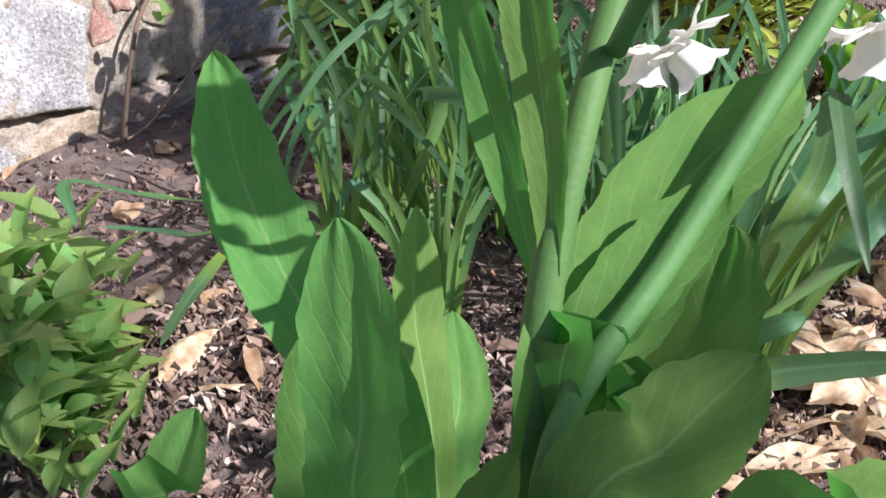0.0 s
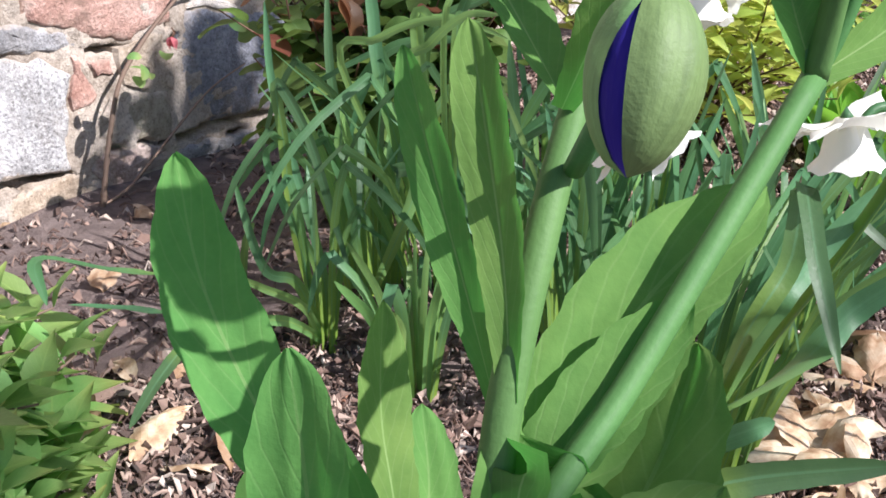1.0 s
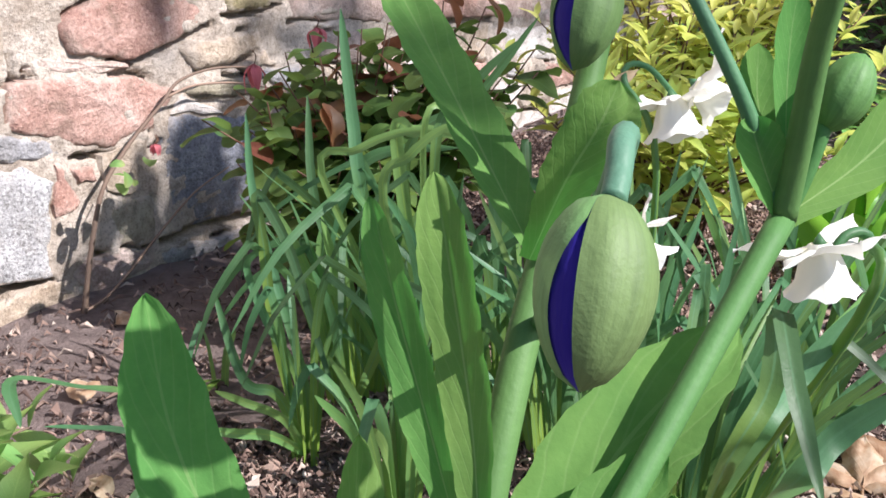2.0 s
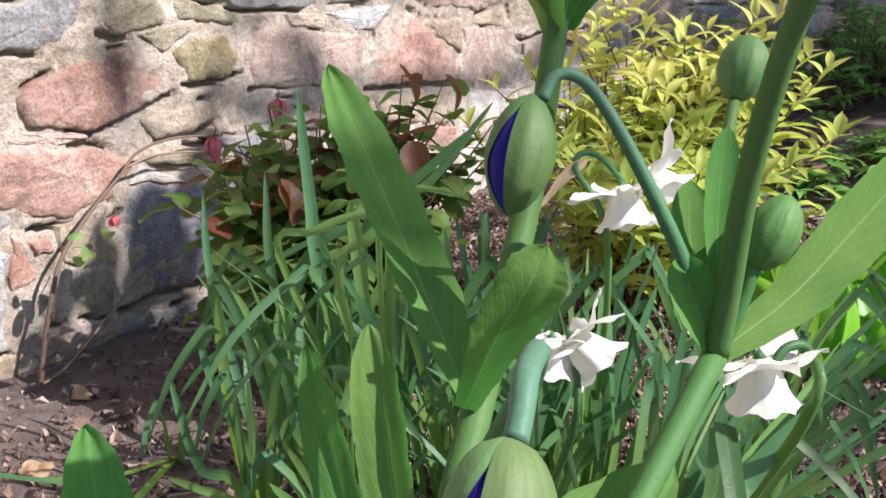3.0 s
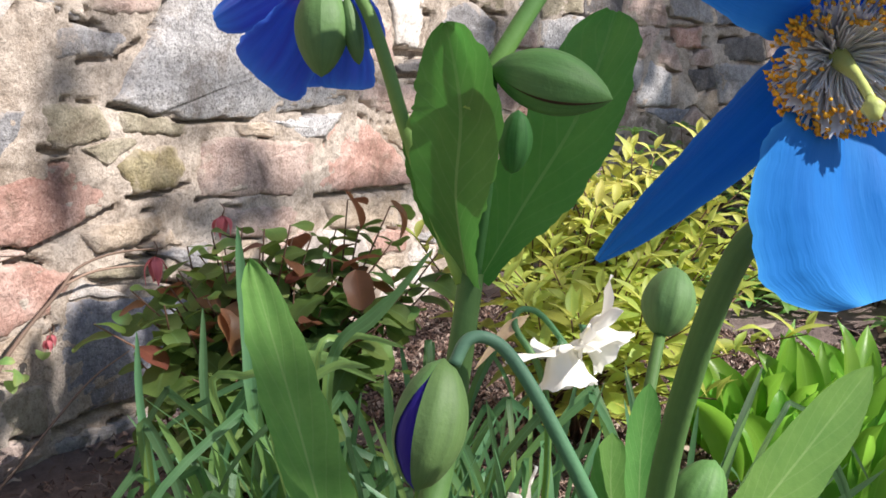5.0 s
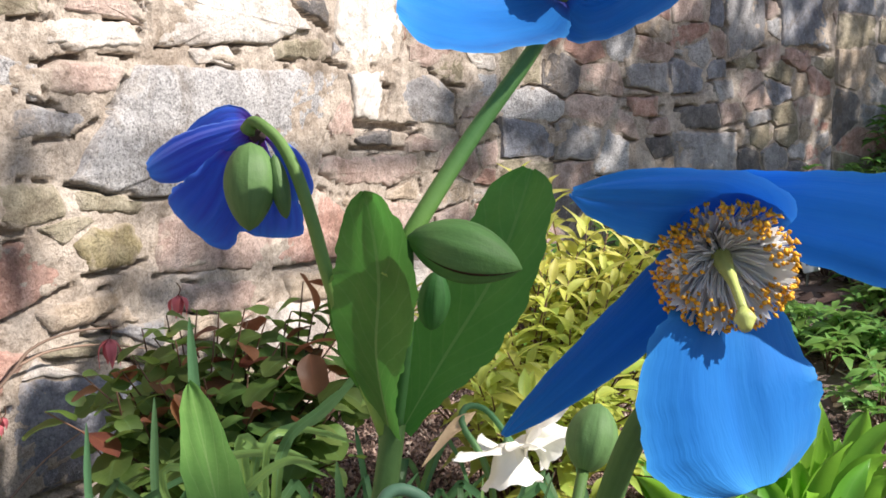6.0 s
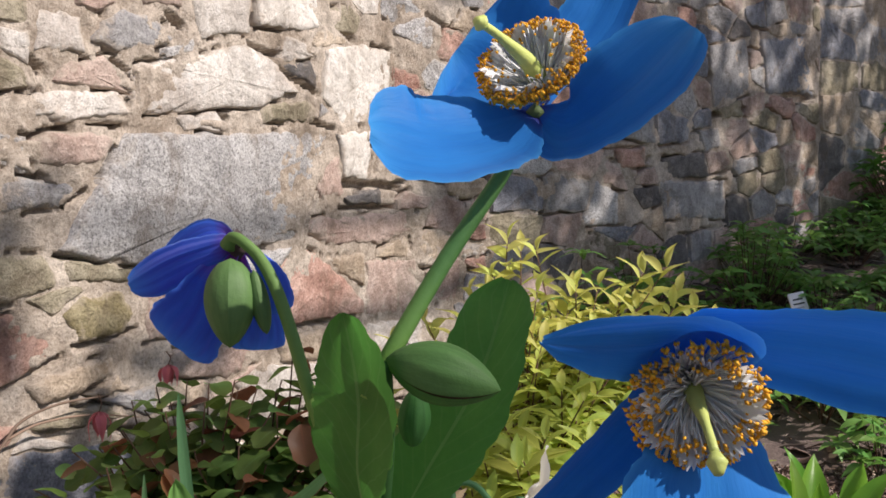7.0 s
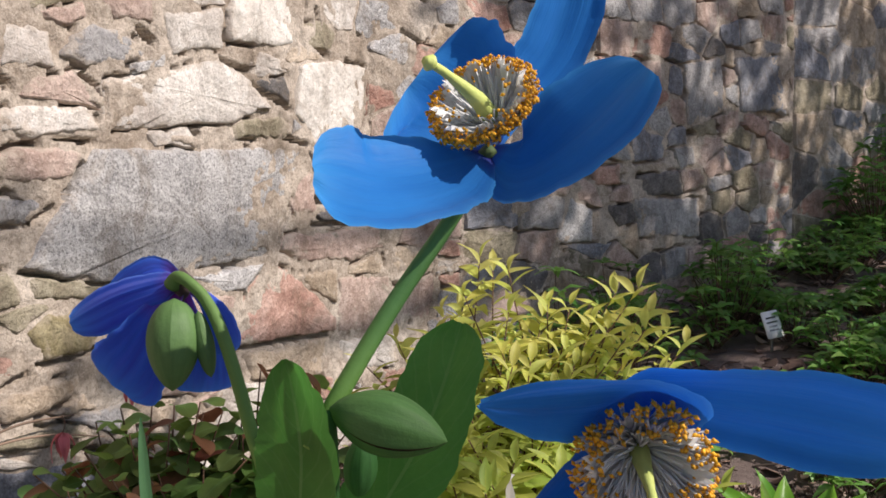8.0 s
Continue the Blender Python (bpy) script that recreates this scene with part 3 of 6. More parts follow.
big_stone("grey", (0.858, 0.013), (0.984, 0.030), (1.137, 0.021), (1.208, -0.004), (1.172, -0.024), (0.960, 0.012))
big_stone("grey", (3.429, 0.965), (3.670, 1.005), (3.710, 0.821), (3.458, 0.767))
big_stone("blue", (3.761, 1.008), (4.144, 1.049), (4.168, 0.828), (3.803, 0.824))
big_stone("pink", (2.938, 0.640), (3.092, 0.650), (3.092, 0.590), (2.965, 0.585))
big_stone("cool", (2.845, 0.556), (2.951, 0.518), (2.951, 0.425), (2.780, 0.434))
big_stone("slate", (3.181, 0.616), (3.405, 0.633), (3.439, 0.553), (3.212, 0.548))
big_stone("rose", (3.121, 0.946), (3.304, 0.968), (3.321, 0.875), (3.151, 0.858))
big_stone("grey", (3.151, 0.549), (3.544, 0.542), (3.545, 0.413), (3.182, 0.430))
big_stone("grey", (0.765, 0.467), (0.929, 0.490), (0.977, 0.491), (0.955, 0.430), (0.894, 0.414), (0.757, 0.409))
big_stone("buff", (1.130, 0.512), (1.260, 0.448), (1.290, 0.452), (1.464, 0.446), (1.320, 0.434), (1.260, 0.440))
big_stone("pale", (1.414, 0.890), (1.581, 0.923), (1.577, 0.843), (1.425, 0.818))
big_stone("rose", (1.139, 0.852), (1.238, 0.882), (1.248, 0.858), (1.191, 0.835))
big_stone("buff", (1.739, 0.424), (1.945, 0.425), (1.945, 0.345))
big_stone("pale", (1.947, 0.270), (2.170, 0.258), (2.168, 0.176), (1.967, 0.188))
big_stone("buff", (1.607, 0.290), (1.930, 0.280), (1.920, 0.190), (1.775, 0.215), (1.621, 0.240))
big_stone("cool", (1.440, 0.448), (1.690, 0.458), (1.605, 0.383), (1.600, 0.412))
big_stone("buff", (1.075, 0.268), (1.090, 0.330), (1.032, 0.300), (1.040, 0.262))

crack(0.0057, (1.376, 0.698), (1.420, 0.694), (1.493, 0.695))
crack(0.0023, (1.288, 0.688), (1.376, 0.702), (1.572, 0.711))
crack(0.0050, (1.071, 0.653), (1.102, 0.664), (1.143, 0.669))
crack(0.0072, (1.226, 0.637), (1.209, 0.613), (1.187, 0.590))
crack(0.0052, (1.163, 0.576), (1.127, 0.553))
crack(0.0034, (1.102, 0.486), (1.176, 0.467), (1.209, 0.457), (1.328, 0.454), (1.410, 0.452))
crack(0.0060, (1.484, 0.464), (1.563, 0.466), (1.688, 0.477))
crack(0.0052, (1.583, 0.823), (1.627, 0.814), (1.777, 0.822))
crack(0.0054, (1.653, 0.788), (1.752, 0.761), (1.784, 0.749))
crack(0.0056, (1.757, 0.697), (1.841, 0.683))
crack(0.0105, (1.359, 0.854), (1.393, 0.836))
crack(0.0071, (1.882, 0.957), (1.892, 0.924))
crack(0.0083, (1.878, 0.888), (1.925, 0.870))
crack(0.0054, (1.651, 0.300), (1.774, 0.294), (1.928, 0.289))
crack(0.0084, (1.076, 0.759), (1.094, 0.746))
crack(0.0035, (1.173, 0.675), (1.228, 0.672), (1.252, 0.673))
crack(0.0049, (0.968, 0.303), (1.033, 0.318), (1.106, 0.340))
crack(0.0058, (1.855, 0.520), (2.111, 0.513))
crack(0.0104, (1.851, 0.570), (2.022, 0.565), (2.106, 0.556))
crack(0.0037, (1.270, 0.329), (1.309, 0.332), (1.407, 0.330), (1.516, 0.317))
crack(0.0042, (1.055, 0.602), (1.111, 0.580))
crack(0.0037, (1.258, 0.360), (1.197, 0.348), (1.128, 0.349))
crack(0.0048, (0.974, 0.434), (1.010, 0.422), (1.030, 0.424))
crack(0.0042, (1.583, 0.303), (1.693, 0.297), (1.847, 0.291))
crack(0.0073, (1.974, 0.653), (2.027, 0.649), (2.002, 0.595))
crack(0.0047, (0.837, 0.190), (0.865, 0.185), (0.904, 0.182))
crack(0.0076, (0.972, 0.038), (1.055, 0.048), (1.117, 0.039))
crack(0.0041, (0.869, 0.023), (0.933, 0.036))
crack(0.0059, (0.621, 0.050), (0.728, 0.044), (0.780, 0.033))
crack(0.0042, (0.984, 0.186), (0.950, 0.170))
crack(0.0045, (1.185, 0.218), (1.248, 0.196), (1.361, 0.171))
crack(0.0045, (1.123, 0.039), (1.193, 0.036), (1.297, 0.040))
crack(0.0196, (3.419, 0.880), (3.488, 0.848))
crack(0.0282, (4.141, 0.825), (3.925, 0.813))
crack(0.0120, (3.181, 0.613), (3.371, 0.607))
crack(0.0145, (3.472, 0.749), (3.688, 0.779))


def hull(pts):
    pts = sorted(set((round(x, 4), round(z, 4)) for x, z in pts))

    def half(seq):
        out = []
        for p in seq:
            while len(out) > 1 and (out[-1][0] - out[-2][0]) * (p[1] - out[-2][1]) - (out[-1][1] - out[-2][1]) * (p[0] - out[-2][0]) <= 0:
                out.pop()
            out.append(p)
        return out[:-1]
    return half(pts) + half(pts[::-1])


def clip(poly, nx, nz, d):
    """The part of a convex outline where nx * x + nz * z <= d."""
    out = []
    for k, (ax, az) in enumerate(poly):
        bx, bz = poly[(k + 1) % len(poly)]
        fa, fb = nx * ax + nz * az - d, nx * bx + nz * bz - d
        if fa <= 0:
            out.append((ax, az))
        if fa * fb < 0:
            f = fa / (fa - fb)
            out.append((ax + (bx - ax) * f, az + (bz - az) * f))
    return out


def away_from(poly, site, hero):
    """Cuts an outline back to the nearest edge of a large stone; None if its site lies inside."""
    best = None
    for k, (ax, az) in enumerate(hero):
        bx, bz = hero[(k + 1) % len(hero)]
        q = math.hypot(bx - ax, bz - az) or 1
        nx, nz = (bz - az) / q, -(bx - ax) / q
        d = nx * (site[0] - ax) + nz * (site[1] - az)
        if best is None or d > best[0]:
            best = (d, nx, nz, nx * ax + nz * az)
    if best[0] <= 0.002:
        return None
    return clip(poly, -best[1], -best[2], -best[3])


def centre(poly):
    return sum(p[0] for p in poly) / len(poly), sum(p[1] for p in poly) / len(poly)


def all_stones():
    """The large stones that stand out, and small rubble packed between them: (colour, outline)."""
    rng = random.Random(11)
    out = []
    for colour, pts in HEROES:
        poly = hull(pts)
        for _, other in out:
            if poly and abs(centre(poly)[0] - centre(other)[0]) < 0.6:
                poly = away_from(poly, centre(poly), other)
        if poly and len(poly) > 2:
            out.append((colour, poly))
    big = list(out)

    def fill(x0, x1, z0, z1, wide, tall, colours):
        sites, z = [], z0
        while z < z1:
            h = rng.uniform(*tall)
            x = x0 + rng.uniform(0, wide[0])
            while x < x1:
                w = rng.uniform(*wide)
                if rng.random() < 0.25:
                    sites += [(x + w * rng.uniform(0.3, 0.7), z + h * 0.25), (x + w * rng.uniform(0.3, 0.7), z + h * 0.8)]
                else:
                    sites.append((x + w * 0.5, z + h * rng.uniform(0.3, 0.7)))
                x += w
            z += h
        pts = np.array(sites)
        k2 = (sum(tall) / sum(wide)) ** 2
        for n, (x, z) in enumerate(sites):
            d = (pts[:, 0] - x) ** 2 * k2 + (pts[:, 1] - z) ** 2
            poly = W_box((x - wide[1] * 1.2, z + tall[1] * 1.2), (x + wide[1] * 1.2, z - tall[1] * 1.2))
            for m in np.argsort(d)[1:16]:
                ox, oz = sites[m]
                nx, nz = (ox - x) * k2, oz - z
                nx += nz * rng.uniform(-0.10, 0.10)
                poly = clip(poly, nx, nz, nx * (x + ox) / 2 + nz * (z + oz) / 2)
                if len(poly) < 3:
                    break
            for lim in ((-1, 0, -x0), (1, 0, x1), (0, -1, -z0), (0, 1, z1)):
                poly = clip(poly, *lim) if len(poly) > 2 else poly
            for _, hero in big:
                if poly and len(poly) > 2 and abs(hero[0][0] - x) < 0.8:
                    poly = away_from(poly, (x, z), hero)
            if poly and len(poly) > 2:
                xs, zs = [p[0] for p in poly], [p[1] for p in poly]
                if 0.7 < x < 2.3 and z < 1.0 and rng.random() < 0.2:
                    continue
                if max(xs) - min(xs) > wide[0] * 0.4 and max(zs) - min(zs) > tall[0] * 0.45:
                    out.append((rng.choice(colours), poly))
    fill(0.3, 2.4, -0.06, 1.26, (0.07, 0.20), (0.055, 0.11), ("pale", "buff", "rose", "pale", "cool", "buff", "rose", "olive", "grey", "pink"))
    fill(2.4, 4.2, -0.06, 1.7, (0.08, 0.28), (0.06, 0.14), ("grey", "olive", "buff", "pink", "blue", "slate", "grey", "rose", "cool", "rose"))
    fill(4.2, WALL_E, -0.06, WALL_TOP - 0.02, (0.14, 0.45), (0.10, 0.2), ("grey", "olive", "buff", "pink", "blue", "slate", "grey", "rose"))
    fill(0.3, 2.4, 1.26, WALL_TOP - 0.02, (0.12, 0.40), (0.08, 0.2), ("pale", "buff", "rose", "pink", "grey"))
    fill(2.4, 4.2, 1.7, WALL_TOP - 0.02, (0.14, 0.45), (0.10, 0.2), ("grey", "olive", "buff", "pink", "rose"))
    fill(WALL_W, 0.3, -0.06, WALL_TOP - 0.02, (0.12, 0.40), (0.08, 0.2), ("pale", "buff", "olive", "pink", "grey"))
    return out


STONE_LIST = all_stones()


def crag(x, z):
    """Rough relief that runs over the whole face of the wall."""
    return 0.0022 * noise.noise(V(x * 11, z * 11, 7)) + 0.0024 * noise.noise(V(x * 31, z * 31, 2)) + 0.0022 * noise.noise(V(x * 80, z * 80, 5))


def to_crack(x, z):
    """How far a place lies inside the nearest open joint (below nought: outside), and the way out of it."""
    best, way = -1.0, (0.0, 0.0)
    for w, (ax, az), (bx, bz) in CRACKS:
        if x < min(ax, bx) - w or x > max(ax, bx) + w or z < min(az, bz) - w or z > max(az, bz) + w:
            continue
        q = (bx - ax) ** 2 + (bz - az) ** 2
        f = min(1.0, max(0.0, ((x - ax) * (bx - ax) + (z - az) * (bz - az)) / q))
        dx, dz = x - ax - f * (bx - ax), z - az - f * (bz - az)
        d = math.hypot(dx, dz)
        inside = w * (0.75 + 0.35 * noise.noise(V(x * 60, z * 60, 2))) - d
        if inside > best:
            best, way = inside, (dx / (d or 1), dz / (d or 1))
    return best, way


def stone_geo(s, k):
    """One rough stone: a broken outline, a worn arris and a hackly face. The second texture co-ordinate grows from its edge."""
    poly = s[1]
    hero = k < len(HEROES)
    rng = random.Random(k * 7 + 1)
    cx, cz = centre(poly)
    size = min(max(p[0] for p in poly) - min(p[0] for p in poly), max(p[1] for p in poly) - min(p[1] for p in poly))
    joint = rng.uniform(0.0008, 0.003)
    proud = rng.uniform(0.0085, 0.0115) if hero else rng.uniform(0.0065, 0.012) if cx > 2.3 else rng.uniform(0.0055, 0.010)
    tilt, lean = rng.uniform(-0.05, 0.05), rng.uniform(-0.04, 0.04)
    outline = []
    for e, (ax, az) in enumerate(poly):
        bx, bz = poly[(e + 1) % len(poly)]
        q = math.hypot(bx - ax, bz - az)
        n = max(2, min(24 if hero else 7, int(q / (0.008 if hero else 0.018))))
        for i in range(n):
            f = (i + 0.12) / n
            x, z = ax + (bx - ax) * f, az + (bz - az) * f
            w = V(x * 26, z * 26, 0)
            x, z = x + 0.007 * noise.noise(w), z + 0.007 * noise.noise(w + V(9, 3, 1))
            w = V(x * 90, z * 90, 4)
            x, z = x + 0.0028 * noise.noise(w), z + 0.0028 * noise.noise(w + V(5, 1, 2))
            d = math.hypot(x - cx, z - cz) or 1
            g = 1 - (joint + rng.uniform(0, 0.0025)) / d
            x, z = cx + (x - cx) * g, cz + (z - cz) * g
            inside = to_crack(x, z)[0]
            if inside > 0:
                g = 1 - 1.3 * inside / d
                x, z = cx + (x - cx) * g, cz + (z - cz) * g
            outline.append((x - cx, z - cz))
    n = len(outline)
    rings, uvs = [], []
    rim = min(0.15, 0.003 / size * 2)
    steps = [(0.0, 0.05), (0.0, 0.0), (rim, -proud * 0.8), (0.22, -proud), (0.6, -proud * 1.1)]
    if hero:
        steps = [(0.0, 0.05), (0.0, 0.001), (rim * 0.6, -proud * 0.62), (rim * 2, -proud * 0.85), (0.28, -proud), (0.45, -proud * 1.02), (0.63, -proud * 1.05), (0.82, -proud * 1.05)]
    for inset, depth in steps:
        f = 1 - inset
        rings.append([(cx + px * f, WALL_Y + depth + (crag(cx + px * f, cz + pz * f) + tilt * px * f + lean * pz * f if inset > 0 else 0), cz + pz * f) for px, pz in outline])
        uvs += [(i / n, min(1.0, inset * size * 0.5 / 0.03)) for i in range(n)]
    verts = [v for r in rings for v in r] + [(cx, WALL_Y - proud * 1.1 + crag(cx, cz), cz)]
    uvs.append((0.5, min(1.0, size * 0.5 / 0.03)))
    faces = []
    for r in range(len(rings) - 1):
        for i in range(n):
            a, b = r * n + i, r * n + (i + 1) % n
            faces.append((a, b, b + n, a + n))
    last = (len(rings) - 1) * n
    faces += [(last + i, last + (i + 1) % n, last + n) for i in range(n)]
    return [on_wall(*v) for v in verts], faces, uvs


def make_wall():
    # mortar face, uneven, with open joints under and beside some stones
    def line(lo, hi, spans):
        out, p = [], lo
        while p < hi:
            out.append(p)
            step = 0.5
            for a, b, fine in spans:
                step = min(step, fine if a <= p <= b else fine + 0.06 * max(a - p, p - b, 0.02))
            p += step
        return out + [hi]
    xs, zs = line(WALL_W, WALL_E, ((0.5, 2.5, 0.0045), (2.5, 4.3, 0.014))), line(-0.3, WALL_TOP, ((-0.02, 1.03, 0.0045),))
    deep = np.zeros((len(zs), len(xs)))
    xa, za = np.array(xs), np.array(zs)
    # narrow gaps along stretches of the joints
    for k, (_, poly) in enumerate(STONE_LIST):
        for e, (ax, az) in enumerate(poly):
            bx, bz = poly[(e + 1) % len(poly)]
            if not (0.5 < ax < 4.0 and -0.02 < az < 1.5):
                continue
            n = max(2, int(math.hypot(bx - ax, bz - az) / 0.003))
            for i in range(n):
                x, z = ax + (bx - ax) * i / n, az + (bz - az) * i / n
                flat = abs(bx - ax) / (abs(bx - ax) + abs(bz - az) + 1e-6)
                if noise.noise(V(x * 10, z * 10, 3)) + 0.35 * noise.noise(V(x * 40, z * 40, 8)) + 0.16 * flat > (0.34 if x < 2.2 else 0.24):
                    w = V(x * 26, z * 26, 0)
                    x, z = x + 0.007 * noise.noise(w), z + 0.007 * noise.noise(w + V(9, 3, 1))
                    i0, j0 = np.searchsorted(xa, x), np.searchsorted(za, z)
                    if i0 < len(xs) and j0 < len(zs):
                        deep[j0, i0] = 0.025
                        deep[j0 - 1, i0] = 0.025
    verts, m = [], len(xs)
    for j, z in enumerate(zs):
        for i, x in enumerate(xs):
            y = WALL_Y - 0.0050 * noise.noise(V(x * 8, z * 8, 0)) - 0.0040 * noise.noise(V(x * 37, z * 37, 4)) - 0.0022 * noise.noise(V(x * 95, z * 95, 6)) - 0.0055 + deep[j, i]
            if 0.5 < x < 4.3 and z < 1.1 and to_crack(x, z)[0] > -0.001:
                y = WALL_Y + 0.032
            verts.append((x, y, z))
    faces = [(j * m + i, j * m + i + 1, (j + 1) * m + i + 1, (j + 1) * m + i) for j in range(len(zs) - 1) for i in range(m - 1)]
    k = len(verts)
    x0, x1, z0, z1, yb, yf = WALL_W, WALL_E, -0.3, WALL_TOP, WALL_Y + 0.5, WALL_Y + 0.003
    verts += [(x0, yf, z0), (x1, yf, z0), (x1, yf, z1), (x0, yf, z1), (x0, yb, z0), (x1, yb, z0), (x1, yb, z1), (x0, yb, z1)]
    verts += [(BEND_X, yf, z0), (BEND_X, yb, z0), (BEND_X, yb, z1), (BEND_X, yf, z1)]
    cut = [k + 8 + i for i in range(4)]
    faces += [(cut[1], k + 4, k + 7, cut[2]), (k + 5, cut[1], cut[2], k + 6), (k + 3, cut[3], cut[2], k + 7), (cut[3], k + 2, k + 6, cut[2]), (k + 4, k, k + 3, k + 7), (k + 1, k + 5, k + 6, k + 2)]
    wall = new("wall_north", mesh_of([on_wall(*v) for v in verts], faces, None, MORTAR))
    return tagged(wall, "rubble garden wall of pink and grey stones in lime mortar", "stone wall", kind="structure")


wall = make_wall()

# ---- blue poppies ----


def bud(parent, base, tip, width, slit=None, mat=SEPAL, name="bud", open_width=0.5, ridges=0.03, shape=(1.0, 1.8), core=None, flare=0.0):
    """A nodding bud: a petal-coloured core in two sepals, which may gape."""
    heart = part(name, pod(base, tip, width * 0.94, shape=shape), core or VIOLET, parent, "plump hairy green poppy bud")
    at = slit if slit is not None else math.pi * 0.5
    g = open_width if slit is not None else 0.06
    part("sepal", pod(base, tip, width, at, at + math.pi - 0.02, ridges=ridges, skew=0.10, shape=shape, gape=g, flare=flare), mat, heart)
    part("sepal", pod(base, tip, width * 1.01, at + math.pi + 0.02, at + 2 * math.pi - 0.01, ridges=ridges, skew=-0.10, shape=shape), mat, heart)
    return heart


def stamens(parent, centre, axis, radius, height, n, seed, inner=0.30):
    """A brush of pale threads round the pistil, each tipped by an orange anther, thickest along its rim."""
    rng = random.Random(seed)
    axis = Vector(axis).normalized()
    s = axis.orthogonal().normalized()
    t = axis.cross(s)
    fil, ant = [], []
    c = Vector(centre)
    for k in range(n):
        a = rng.uniform(0, 2 * math.pi)
        r = radius * (1 - inner * rng.random() ** 1.6) * rng.uniform(0.95, 1.05)
        if rng.random() < 0.05:
            r *= rng.uniform(0.5, 0.85)
        h = height * rng.uniform(0.80, 1.08) * (1.22 - 0.42 * r / radius)
        d = s * math.cos(a) + t * math.sin(a)
        sway = (s * rng.uniform(-1, 1) + t * rng.uniform(-1, 1)) * radius * 0.05
        tip = c + d * r + axis * h
        fil.append(tube([c + d * r * 0.16, c + d * r * 0.55 + axis * h * 0.42 + sway, tip], [0.00050, 0.00042, 0.00028], 3, 5))
        long = (d * rng.uniform(-0.6, 0.6) + axis * rng.uniform(-0.5, 1) + s * rng.uniform(-0.8, 0.8)).normalized()
        ant.append(blob(tip, rng.uniform(0.00046, 0.00072), long, rng.uniform(1.3, 2.1)))
        if k % 3:
            continue
        f = rng.uniform(0.6, 0.92)
        fil.append(tube([c + s * 0.001, c + d * r * 0.5 * f + axis * h * 0.45 - sway, c + d * r * f + axis * h * rng.uniform(0.75, 0.95)], [0.00055, 0.00048, 0.00030], 3, 5))
    verts, uvs, nv, nu = [], [], 8, 120
    for j in range(nv + 1):
        v = j / nv
        for i in range(nu):
            a = 2 * math.pi * i / nu
            flute = 1 + 0.07 * math.cos(nu / 2 * a) + 0.08 * math.sin(7 * a + seed) * v
            r = radius * (0.12 + 0.70 * v) * flute
            rag = 1 + 0.18 * v * math.sin(i * 12.9898 + seed)
            verts.append(c + (s * math.cos(a) + t * math.sin(a)) * r + axis * height * (0.08 + 0.80 * v ** 1.2) * rag)
            uvs.append((i / nu, v))
    fil.append((verts, [(j * nu + i, j * nu + (i + 1) % nu, (j + 1) * nu + (i + 1) % nu, (j + 1) * nu + i) for j in range(nv) for i in range(nu)], uvs))
    tagged(part("filament_tuft", join(fil), FILAMENT, parent, "pale thread-like filaments"), kind="stuff")
    tagged(part("anther_ring", join(ant), ANTHER, parent, "ring of orange anthers"), kind="stuff")


def petal(parent, pts, width, normal, mat, seed, cup=0.25, ripple=0.06, twist=0.0, outline=OBOVATE, pleat=0.010):
    return part("petal", blade(pts, width, normal, outline, cup, ripple, twist, seed, 36, 24, 7.0, 0.022, pleat), mat, parent)


